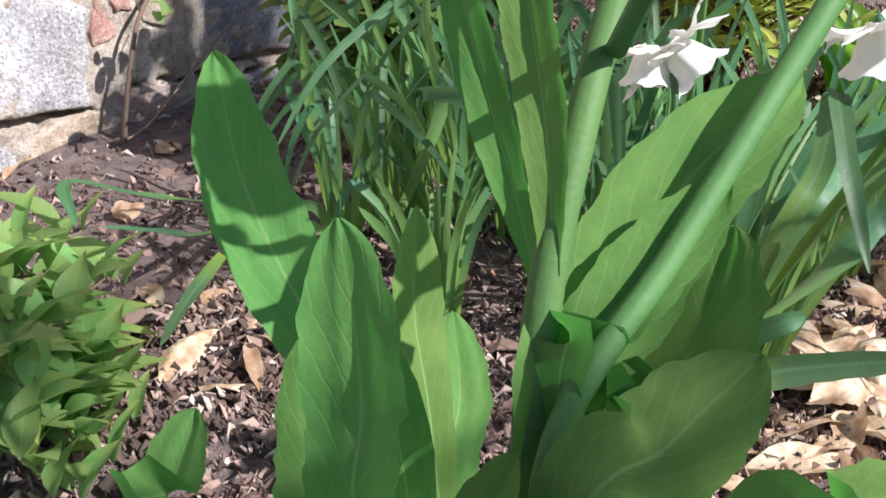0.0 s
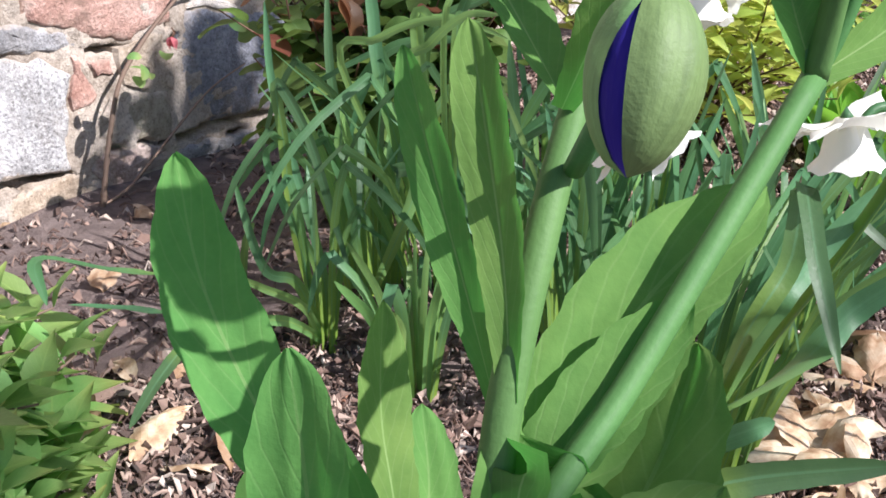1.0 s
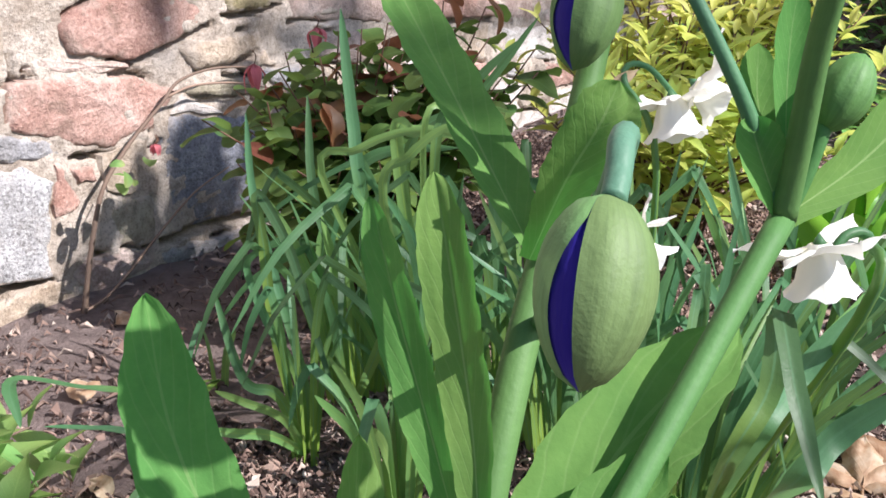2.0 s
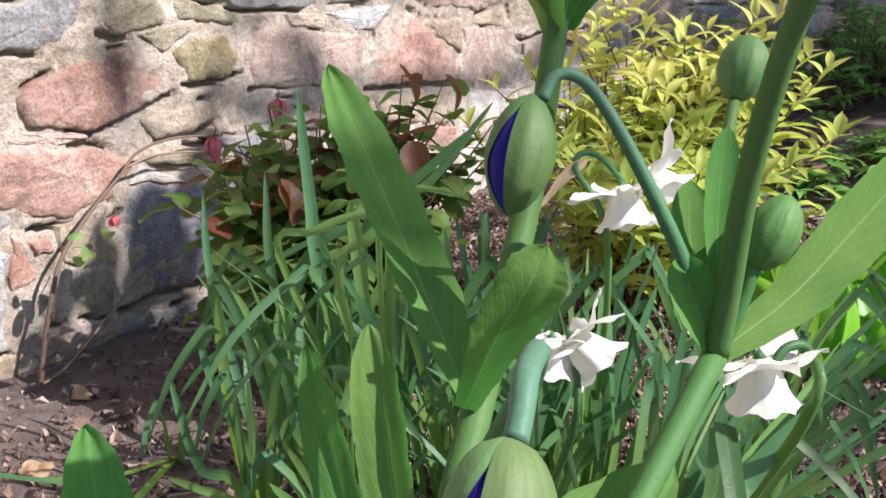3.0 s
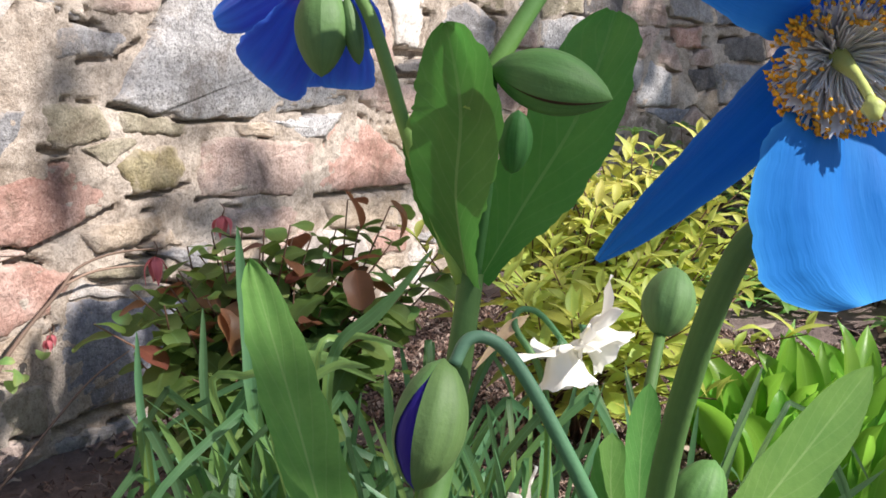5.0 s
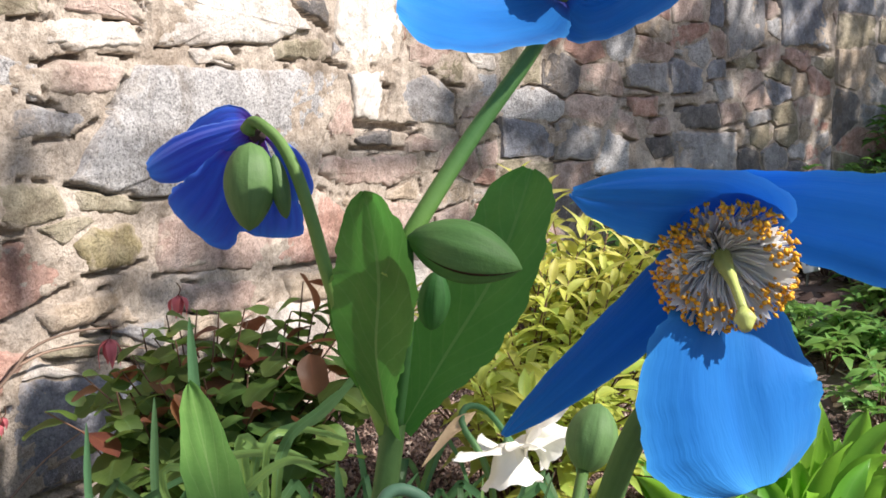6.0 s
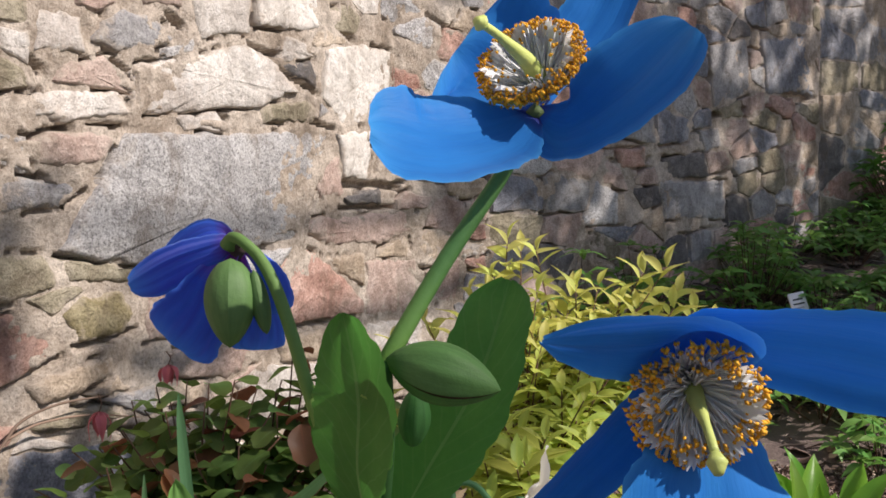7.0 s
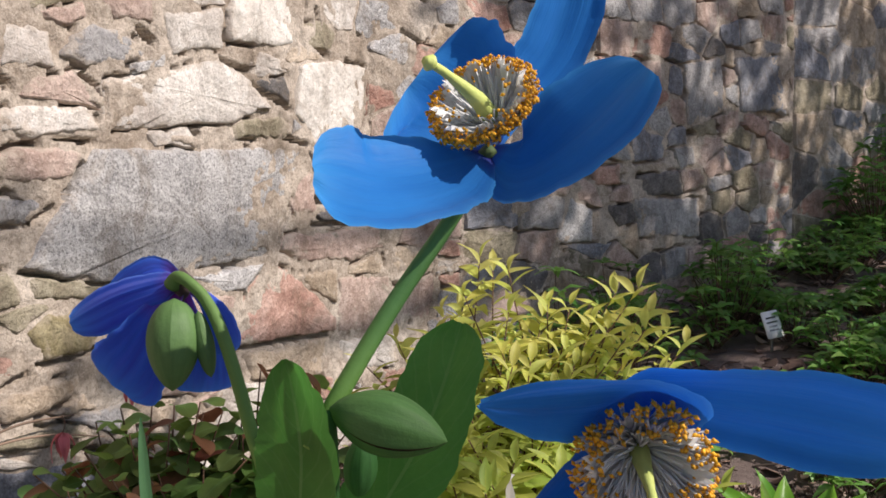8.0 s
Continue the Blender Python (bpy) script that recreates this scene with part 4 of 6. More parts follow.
def make_main_poppy():
    """The tall plant: a clasping stem, a whorl of leaves, an open flower, a nodding flower and a bud."""
    p = root("blue_poppy", (0.168, 0.133, ground_z(0.168, 0.133)), "tall blue poppy with green leaves, buds and open flowers", "poppy", "blue poppies in the bed")
    part("stem", tube([(0.168, 0.133, -0.01), (0.166, 0.129, 0.20), (0.177, 0.132, 0.281), (0.212, 0.138, 0.337), (0.262, 0.149, 0.380), (0.296, 0.154, 0.421), (0.306, 0.154, 0.447), (0.313, 0.153, 0.477)],
                      [0.0062, 0.0060, 0.0056, 0.0052, 0.0050, 0.0047, 0.0044, 0.0042], 12), POPPY_STEM, p)
    wide = ([0, 0.15, 0.4, 0.65, 0.85, 0.93, 0.97, 1], [0.30, 0.48, 0.86, 1.0, 0.92, 0.70, 0.48, 0.12])

    def leaf(pts, w, nrm, cup, k, shape=LANCE):
        part("leaf", blade(pts, w, nrm, shape, cup, 0.055, 0.35 * math.sin(2.3 * k) if k < 15 else 0.0, k + 3, 48, 12, 9.0, 0.036, 0.03), POPPY_LEAF, p)

    # foot leaves round the stem
    leaf([(0.215, 0.20, 0.02), (0.197, 0.201, 0.210), (0.200, 0.242, 0.243), (0.210, 0.280, 0.286), (0.227, 0.307, 0.329)], 0.035, V(-0.62, -0.74, 0.25), 0.25, 0)
    leaf([(0.20, 0.19, 0.02), (0.119, 0.154, 0.227), (0.125, 0.156, 0.277), (0.141, 0.174, 0.318)], 0.034, V(-0.96, 0.05, 0.02), 0.15, 1)
    leaf([(0.21, 0.20, 0.02), (0.139, 0.182, 0.200), (0.142, 0.188, 0.238), (0.156, 0.201, 0.269)], 0.028, VIEW, 0.2, 2)
    leaf([(0.25, 0.21, 0.02), (0.260, 0.230, 0.165), (0.280, 0.252, 0.206), (0.304, 0.268, 0.248)], 0.028, V(-0.42, -0.84, 0.3), 0.2, 3)
    leaf([(0.26, 0.20, 0.02), (0.284, 0.236, 0.118), (0.308, 0.247, 0.152), (0.327, 0.264, 0.185)], 0.030, V(-0.6, -0.7, 0.3), 0.2, 4)
    leaf([(0.22, 0.15, 0.03), (0.174, 0.124, 0.252), (0.205, 0.124, 0.279), (0.248, 0.118, 0.308), (0.299, 0.101, 0.331)], 0.041, V(-0.45, -0.65, 0.75), 0.12, 5)
    leaf([(0.20, 0.13, 0.03), (0.168, 0.121, 0.260), (0.188, 0.119, 0.278), (0.217, 0.112, 0.296), (0.242, 0.104, 0.312)], 0.0265, V(-0.92, 0.22, 0.05), 0.12, 6)
    leaf([(0.19, 0.13, 0.03), (0.148, 0.106, 0.231), (0.170, 0.089, 0.261), (0.197, 0.074, 0.281)], 0.036, V(-0.92, 0.15, 0.02), 0.10, 7)
    leaf([(0.18, 0.13, 0.04), (0.137, 0.058, 0.260), (0.154, 0.041, 0.269), (0.175, 0.024, 0.274)], 0.022, V(-0.90, 0.15, 0.05), 0.15, 8)
    leaf([(0.18, 0.18, 0.03), (0.076, 0.188, 0.240), (0.089, 0.192, 0.256), (0.103, 0.194, 0.272)], 0.022, V(-0.95, 0.05, 0.02), 0.2, 9)
    leaf([(0.17, 0.15, 0.05), (0.122, 0.127, 0.212), (0.130, 0.126, 0.236), (0.147, 0.121, 0.260)], 0.026, V(-0.95, 0.10, 0.02), 0.15, 10)
    # leaves that clasp the stem
    leaf([(0.187, 0.139, 0.291), (0.195, 0.154, 0.319), (0.208, 0.175, 0.352), (0.221, 0.193, 0.382)], 0.0155, V(-0.9, -0.15, 0.15), 0.3, 11)
    leaf([(0.182, 0.131, 0.296), (0.191, 0.139, 0.331), (0.207, 0.155, 0.364), (0.222, 0.170, 0.392)], 0.0170, V(-0.9, -0.10, 0.15), 0.35, 12)
    # the forked pair half way up
    leaf([(0.241, 0.148, 0.366), (0.275, 0.181, 0.380), (0.333, 0.241, 0.408), (0.408, 0.324, 0.450)], 0.0275, V(-0.50, -0.80, 0.3), 0.25, 13)
    leaf([(0.236, 0.146, 0.365), (0.228, 0.131, 0.391), (0.227, 0.120, 0.409), (0.232, 0.117, 0.420)], 0.0195, VIEW, 0.2, 14)
    # the whorl under the flowers
    leaf([(0.310, 0.153, 0.474), (0.298, 0.151, 0.503), (0.289, 0.145, 0.530), (0.294, 0.152, 0.556)], 0.035, V(-0.90, 0.20, 0.10), 0.15, 15)
    leaf([(0.317, 0.152, 0.474), (0.325, 0.141, 0.498), (0.332, 0.125, 0.529), (0.353, 0.121, 0.561)], 0.035, V(-0.90, 0.15, 0.15), 0.12, 16, wide)
    leaf([(0.317, 0.155, 0.473), (0.316, 0.165, 0.494), (0.315, 0.170, 0.514), (0.313, 0.172, 0.531)], 0.017, VIEW, 0.2, 17)
    leaf([(0.20, 0.13, 0.03), (0.170, 0.107, 0.235), (0.195, 0.102, 0.256), (0.220, 0.100, 0.275), (0.244, 0.101, 0.296)], 0.044, V(-0.92, 0.15, 0.02), 0.05, 18)
    # bud that hangs from a grey-green hook
    part("flower_stalk", tube([(0.222, 0.134, 0.352), (0.183, 0.099, 0.398), (0.153, 0.081, 0.420), (0.131, 0.072, 0.425), (0.123, 0.069, 0.421), (0.119, 0.068, 0.418)],
                              [0.0034, 0.0030, 0.0026, 0.0024, 0.0022, 0.0022], 10, 30), HOOK_STEM, p)
    bud(p, (0.119, 0.069, 0.419), (0.104, 0.066, 0.392), 0.0188, 0.48, SEPAL, open_width=0.60, ridges=0.025, shape=(0.90, 1.9), flare=0.45)
    # side bud and a small one behind it
    bud(p, (0.292, 0.136, 0.543), (0.301, 0.102, 0.534), 0.0185, 0.75, SEPAL_DARK, open_width=0.14, shape=(0.95, 1.4), core=RED_TWIG)
    part("flower_stalk", tube([(0.313, 0.153, 0.474), (0.303, 0.143, 0.511), (0.293, 0.137, 0.542)], [0.003, 0.0028, 0.0024], 8), POPPY_STEM, p)
    bud(p, (0.313, 0.139, 0.510), (0.311, 0.136, 0.530), 0.0105, None, SEPAL_DARK)
    # nodding purple flower seen from behind
    part("flower_stalk", tube([(0.311, 0.155, 0.474), (0.311, 0.167, 0.500), (0.312, 0.178, 0.525), (0.314, 0.185, 0.542), (0.316, 0.193, 0.559), (0.318, 0.201, 0.5695), (0.3165, 0.207, 0.5755), (0.317, 0.212, 0.577), (0.318, 0.215, 0.574)],
                              [0.0027, 0.0026, 0.0024, 0.0023, 0.0023, 0.0021, 0.0020, 0.0022, 0.0032], 10, 40), STALK, p)
    hub = Vector((0.322, 0.214, 0.574))
    fl = part("flower", blob(hub, 0.0062), PURPLE_NODE, p, "half-open nodding purple-blue flower")
    for k, (near, mid, tip, w, nrm, cup) in enumerate((
        ((0.318, 0.220, 0.574), (0.315, 0.237, 0.569), (0.312, 0.257, 0.559), 0.0170, VIEW + V(0, 0.1, 0.25), -0.5),
        ((0.316, 0.220, 0.563), (0.314, 0.227, 0.550), (0.311, 0.236, 0.538), 0.0300, VIEW, -0.22),
        ((0.327, 0.226, 0.560), (0.330, 0.235, 0.549), (0.331, 0.240, 0.538), 0.028, VIEW, -0.30),
        ((0.325, 0.214, 0.558), (0.327, 0.211, 0.547), (0.327, 0.212, 0.535), 0.022, VIEW, -0.30),
        ((0.325, 0.207, 0.569), (0.327, 0.202, 0.561), (0.329, 0.201, 0.549), 0.012, V(-0.75, -0.62, 0.2), -0.55),
        ((0.325, 0.224, 0.578), (0.328, 0.236, 0.576), (0.328, 0.254, 0.567), 0.0120, VIEW + V(0, 0.5, -0.5), -0.5),
    )):
        petal(fl, [hub, near, mid, tip], w, nrm, PURPLE, 40 + k, cup, 0.07, 0.0, FAN if 0 < k < 5 else OBOVATE, 0.085)
    part("sepal", pod((0.314, 0.211, 0.570), (0.307, 0.207, 0.5395), 0.0185, ridges=0.02, shape=(0.85, 1.6)), SEPAL_MID, fl)
    part("sepal", pod((0.315, 0.202, 0.566), (0.315, 0.197, 0.5435), 0.0068, ridges=0.02), SEPAL_MID, fl)
    # open flower
    part("flower_stalk", tube([(0.291, 0.142, 0.530), (0.298, 0.136, 0.546), (0.317, 0.127, 0.572), (0.334, 0.117, 0.595), (0.347, 0.111, 0.612)],
                              [0.0030, 0.0029, 0.0028, 0.0026, 0.0022], 10), STALK, p)
    hub = Vector((0.349, 0.109, 0.618))
    axis = V(-0.773, 0.036, 0.628).normalized()
    fl = part("flower", blob(hub, 0.004), SEPAL, p, "wide open sky-blue flower with orange stamens")
    for k, (a, b, c, w, nrm, cup) in enumerate((
        ((0.327, 0.113, 0.610), (0.301, 0.121, 0.607), (0.284, 0.135, 0.612), 0.044, V(-0.60, -0.45, 0.75), 0.20),
        ((0.343, 0.095, 0.613), (0.341, 0.076, 0.624), (0.348, 0.0565, 0.643), 0.038, V(-0.85, 0.36, 0.32), 0.16),
        ((0.361, 0.125, 0.627), (0.367, 0.137, 0.636), (0.362, 0.144, 0.643), 0.068, VIEW + V(0, 0, 0.05), 0.22),
        ((0.377, 0.112, 0.637), (0.392, 0.101, 0.658), (0.400, 0.092, 0.693), 0.025, V(-0.8, -0.5, 0.2), 0.30),
    )):
        petal(fl, [hub, a, b, c], w, nrm, BLUE, 60 + k, cup, 0.05)
    stamens(fl, (0.349, 0.106, 0.626), axis, 0.0182, 0.0172, 820, 3, 0.20)
    part("pistil", join([tube([(0.349, 0.106, 0.626), (0.341, 0.1055, 0.630), (0.333, 0.1055, 0.634), (0.320, 0.109, 0.6405), (0.312, 0.111, 0.6435)], [0.0028, 0.0032, 0.0028, 0.0014, 0.0013], 10), tube([(0.3125, 0.1108, 0.6433), (0.311, 0.1112, 0.6438), (0.309, 0.112, 0.6445)], [0.0015, 0.0027, 0.0012], 12, 8)]), PISTIL, fl, "pale green pistil")


def make_leaning_poppy():
    """The second stem, which leans out and forks into buds and a large flower."""
    p = root("blue_poppy", (0.176, 0.128, ground_z(0.176, 0.128)), "leaning blue poppy with hooked bud and large flower", "poppy", "blue poppies in the bed")
    fork = (0.319, 0.095, 0.365)
    low = Vector((0.159, 0.116, 0.259))
    part("stem", tube([(0.170, 0.128, -0.01), (0.156, 0.119, 0.18), low, low.lerp(Vector(fork), 0.33), low.lerp(Vector(fork), 0.67), fork],
                      [0.0042, 0.0042, 0.0042, 0.0042, 0.0044, 0.0046], 12), POPPY_STEM, p)
    part("flower_stalk", tube([(0.319, 0.096, 0.367), (0.315, 0.108, 0.401), (0.310, 0.124, 0.434), (0.307, 0.135, 0.452), (0.302, 0.141, 0.459), (0.297, 0.146, 0.459), (0.292, 0.148, 0.452)],
                              [0.0032, 0.0027, 0.0024, 0.0022, 0.0021, 0.0021, 0.0021], 10, 36), HOOK_STEM, p)
    bud(p, (0.291, 0.151, 0.454), (0.275, 0.152, 0.416), 0.0225, 0.50, SEPAL_MID, open_width=0.8)
    # stalk and large flower
    part("flower_stalk", tube([fork, (0.316, 0.091, 0.389), (0.307, 0.084, 0.429), (0.295, 0.072, 0.470), (0.290, 0.062, 0.495), (0.289, 0.053, 0.507), (0.283, 0.044, 0.532)],
                              [0.0048, 0.0045, 0.0042, 0.0040, 0.0038, 0.0036, 0.0034], 10), POPPY_STEM, p)
    hub = Vector((0.278, 0.041, 0.548))
    axis = V(-0.028, -0.0125, -0.0085).normalized()
    fl = part("flower", blob(hub, 0.004), SEPAL, p, "large deep-blue flower with orange stamens")
    for k, (a, b, c, w, nrm, cup) in enumerate((
        ((0.274, 0.035, 0.531), (0.268, 0.032, 0.513), (0.266, 0.025, 0.491), 0.054, V(-0.55, -0.72, 0.30), -0.06),
        ((0.274, 0.050, 0.541), (0.269, 0.067, 0.522), (0.266, 0.092, 0.494), 0.0245, V(-0.45, -0.75, -0.15), 0.40),
        ((0.265, 0.036, 0.560), (0.247, 0.047, 0.562), (0.231, 0.061, 0.562), 0.032, V(-0.62, -0.15, -0.62), 0.25),
        ((0.275, 0.031, 0.557), (0.288, 0.009, 0.554), (0.310, -0.024, 0.544), 0.037, V(-0.78, 0.12, -0.50), 0.12),
    )):
        petal(fl, [hub, a, b, c], w, nrm, BLUE, 80 + k, cup, 0.05, 0.0, TAPER if k in (1, 2) else OBOVATE)
    stamens(fl, hub + axis * 0.006, axis, 0.0166, 0.0150, 460, 9, 0.40)
    part("pistil", join([tube([hub, hub + axis * 0.012, hub + axis * 0.026, (0.247, 0.027, 0.537)], [0.0028, 0.0024, 0.0011, 0.0011], 10), tube([(0.247, 0.027, 0.537), (0.2455, 0.0262, 0.5352), (0.244, 0.0255, 0.533)], [0.0011, 0.0025, 0.0011], 12, 8)]), PISTIL, fl, "pale green pistil")
    # bracts and young buds at the fork
    for k, (pts, w, cup) in enumerate((
        ([fork, (0.351, 0.078, 0.380), (0.383, 0.063, 0.401), (0.432, 0.043, 0.431)], 0.0255, 0.25),
        ([fork, (0.314, 0.099, 0.378), (0.312, 0.103, 0.390), (0.315, 0.107, 0.399)], 0.016, 0.6),
        ([fork, (0.324, 0.103, 0.386), (0.332, 0.110, 0.403), (0.343, 0.114, 0.420)], 0.016, 0.3),
        ([(0.323, 0.096, 0.378), (0.328, 0.099, 0.402), (0.335, 0.101, 0.424), (0.341, 0.101, 0.440)], 0.0115, 0.3),
    )):
        part("leaf", blade(pts, w, VIEW, LANCE, cup, 0.02, 0.0, 20 + k, 20, 8), POPPY_LEAF, p)
    bud(p, (0.389, 0.113, 0.443), (0.401, 0.111, 0.468), 0.0200, None, SEPAL)
    part("flower_stalk", tube([fork, (0.334, 0.103, 0.395), (0.362, 0.109, 0.420), (0.389, 0.113, 0.444)], [0.003, 0.0027, 0.0025, 0.0024], 8), POPPY_STEM, p)
    bud(p, (0.326, 0.086, 0.394), (0.340, 0.078, 0.418), 0.0185, None, SEPAL_DARK)
    part("flower_stalk", tube([fork, (0.323, 0.090, 0.379), (0.327, 0.086, 0.396)], [0.0032, 0.003, 0.003], 8), POPPY_STEM, p)


make_main_poppy()
make_leaning_poppy()

# ---- daffodils ----


def daffodil_head(parent, c, face, size, seed, name="flower", label="white trumpet daffodil flower"):
    """A nodding flower: a frilled trumpet and narrow petals that bend away from it."""
    rng = random.Random(seed)
    c, ax = Vector(c), Vector(face).normalized()
    s = ax.orthogonal().normalized()
    t = ax.cross(s)
    base = c - ax * size * 0.30
    fl = part(name, blob(base, size * 0.07, ax, 1.5), DAFF_LEAF, parent, label)
    verts, uvs, faces = [], [], []
    nv, nu = 9, 28
    for j in range(nv + 1):
        v = j / nv
        for i in range(nu):
            a = 2 * math.pi * i / nu
            r = size * (0.10 + 0.19 * v ** 0.6 + 0.07 * max(0, v - 0.75) * 4 * (1 + 0.35 * math.sin(9 * a + seed)))
            r *= 1 + 0.05 * math.sin(5 * a + seed + 2 * v)
            verts.append(base + ax * size * (0.50 * v + 0.03 * math.sin(7 * a + seed) * v) + (s * math.cos(a) + t * math.sin(a)) * r)
            uvs.append((i / nu, 0.3 + 0.7 * v))
    faces = [(j * nu + i, j * nu + (i + 1) % nu, (j + 1) * nu + (i + 1) % nu, (j + 1) * nu + i) for j in range(nv) for i in range(nu)]
    part("trumpet", (verts, faces, uvs), WHITE, fl)
    for k in range(6):
        a = k * math.pi / 3 + rng.uniform(-0.3, 0.3)
        d = s * math.cos(a) + t * math.sin(a)
        l = size * rng.uniform(0.55, 0.9)
        sweep = rng.uniform(-0.25, 0.45)
        pts = [base, base + d * l * 0.35 + ax * size * 0.06, base + d * l * 0.72 + ax * l * sweep * 0.5, base + d * l + ax * l * sweep]
        part("petal", blade(pts, size * rng.uniform(0.30, 0.44), ax, OVATE, 0.25, 0.08, rng.uniform(-0.8, 0.8), seed * 10 + k, 12, 6), WHITE, fl)
    return fl


def strap_path(base, lean, height, droop):
    """A leaf line that rises, leans and, with droop, folds over."""
    b, l = Vector(base), Vector(lean)
    low, mid = b + l * 0.12 + V(0, 0, height * 0.35), b + l * 0.36 + V(0, 0, height * 0.70)
    if droop <= 0:
        return [b, low, mid, b + l * 0.85 + V(0, 0, height)]
    over = l.normalized() * height * droop
    top = b + l * 0.75 + V(0, 0, height * 0.92)
    past = top + over * 0.06 + V(0, 0, height * 0.012)
    return [b, low, mid, top, past, past + over * 0.30 - V(0, 0, height * 0.16), past + over * 0.52 - V(0, 0, height * 0.40)]


def clump(x, y, n, height, spread, seed, pale=0.2, heads=(), stems=(), label="clump of daffodils with strap-shaped leaves", reach=(0, 0), wid=0.0075):
    rng = random.Random(seed)
    p = root("daffodil_clump", (x, y, ground_z(x, y)), label, "daffodil", "daffodil clumps in the bed")
    for k in range(int(n * 1.3)):
        a = rng.uniform(0, 2 * math.pi)
        r = spread * rng.random() ** 0.5
        bx, by = x + 0.30 * r * math.cos(a), y + 0.30 * r * math.sin(a)
        lean = V(math.cos(a), math.sin(a), 0) * r * rng.uniform(0.5, 1.5) + V(*reach, 0) * rng.uniform(0.3, 1.2)
        h = height * rng.uniform(0.6, 1.08)
        fold = rng.choice((0, 0, 0, 0, 0.3, 0.6, 0.9))
        pts = strap_path((bx, by, ground_z(bx, by) - 0.008), lean, h, fold)
        nrm = (VIEW + V(rng.uniform(-1, 1), rng.uniform(-1, 1), rng.uniform(-0.2, 0.5)) * 0.9)
        part("leaf", blade(pts, wid * rng.uniform(0.75, 1.55), nrm, STRAP, 0.15, 0.02, rng.uniform(-0.7, 0.7), seed * 100 + k, 18, 2), DAFF_PALE if rng.random() < pale and fold == 0 else DAFF_LEAF, p)
    for pts in stems:
        part("flower_stalk", tube(pts, [0.0032, 0.0026, 0.0022], 8), DAFF_LEAF, p)
    for k, (c, face, size) in enumerate(heads):
        daffodil_head(p, c, face, size, seed * 3 + k)
    return p


def hero_blade(p, pts, w, seed, mat=DAFF_LEAF, nrm=VIEW, twist=0.0):
    part("leaf", blade(pts, w, nrm, STRAP, 0.25, 0.02, twist, 900 + seed, 24, 4), mat, p)


b = (0.624, 0.585, 0.010)
c1 = clump(b[0], b[1], 6, 0.20, 0.045, 1, 0.12, wid=0.0068)
hero_blade(c1, [b, (0.636, 0.624, 0.115), (0.645, 0.639, 0.191), (0.646, 0.645, 0.234), (0.648, 0.638, 0.234), (0.643, 0.607, 0.196), (0.630, 0.577, 0.147), (0.614, 0.539, 0.079)], 0.0105, 1)
hero_blade(c1, [b, (0.646, 0.602, 0.072), (0.687, 0.685, 0.213), (0.707, 0.709, 0.299)], 0.009, 2)
hero_blade(c1, [b, (0.629, 0.594, 0.080), (0.628, 0.625, 0.128), (0.631, 0.648, 0.172), (0.632, 0.637, 0.189)], 0.008, 3)
hero_blade(c1, [b, (0.601, 0.593, 0.074), (0.582, 0.614, 0.092), (0.596, 0.657, 0.164)], 0.010, 4)
hero_blade(c1, [b, (0.591, 0.579, 0.059), (0.563, 0.597, 0.082), (0.540, 0.606, 0.099)], 0.008, 5, DAFF_PALE)
hero_blade(c1, [b, (0.582, 0.585, 0.045), (0.560, 0.604, 0.052), (0.538, 0.622, 0.060)], 0.010, 6, DAFF_PALE)
b = (0.608, 0.471, 0.010)
clump(b[0], b[1], 14, 0.17, 0.06, 2, 0.7)
b = (0.752, 0.627, 0.000)
c3 = clump(b[0], b[1], 16, 0.25, 0.11, 3, 0.35, wid=0.0078)
hero_blade(c3, [b, (0.774, 0.674, 0.099), (0.790, 0.689, 0.160), (0.813, 0.659, 0.228), (0.814, 0.616, 0.252), (0.810, 0.534, 0.263)], 0.014, 7)
hero_blade(c3, [b, (0.750, 0.624, 0.114), (0.757, 0.671, 0.205), (0.783, 0.696, 0.307)], 0.011, 8)
hero_blade(c3, [b, (0.592, 0.454, 0.190), (0.571, 0.458, 0.208), (0.570, 0.417, 0.208), (0.564, 0.370, 0.171)], 0.011, 9)
b = (0.796, 0.558, 0.000)
c4 = clump(b[0], b[1], 19, 0.27, 0.14, 4, 0.30, wid=0.0080)
hero_blade(c4, [b, (0.748, 0.597, 0.195), (0.761, 0.623, 0.300), (0.775, 0.642, 0.393)], 0.013, 10)
hero_blade(c4, [b, (0.793, 0.584, 0.247), (0.789, 0.503, 0.314), (0.780, 0.433, 0.390)], 0.009, 11)
hero_blade(c4, [b, (0.720, 0.628, 0.240), (0.720, 0.586, 0.272), (0.720, 0.538, 0.292), (0.720, 0.493, 0.295), (0.720, 0.450, 0.285)], 0.0075, 31, DAFF_PALE)
hero_blade(c4, [b, (0.700, 0.500, 0.290), (0.720, 0.483, 0.318), (0.720, 0.458, 0.322), (0.720, 0.425, 0.318)], 0.006, 32, DAFF_PALE)
hero_blade(c4, [b, (0.680, 0.529, 0.239), (0.680, 0.500, 0.282), (0.680, 0.465, 0.308), (0.680, 0.433, 0.311)], 0.008, 33, DAFF_PALE)
hero_blade(c4, [b, (0.700, 0.490, 0.249), (0.700, 0.479, 0.314), (0.700, 0.444, 0.348), (0.700, 0.407, 0.379)], 0.009, 34)
hero_blade(c4, [b, (0.750, 0.563, 0.268), (0.744, 0.539, 0.289), (0.737, 0.486, 0.292)], 0.013, 12, DAFF_PALE)
b = (0.789, 0.466, 0.000)
clump(b[0], b[1], 19, 0.26, 0.15, 5, 0.3, wid=0.0085)
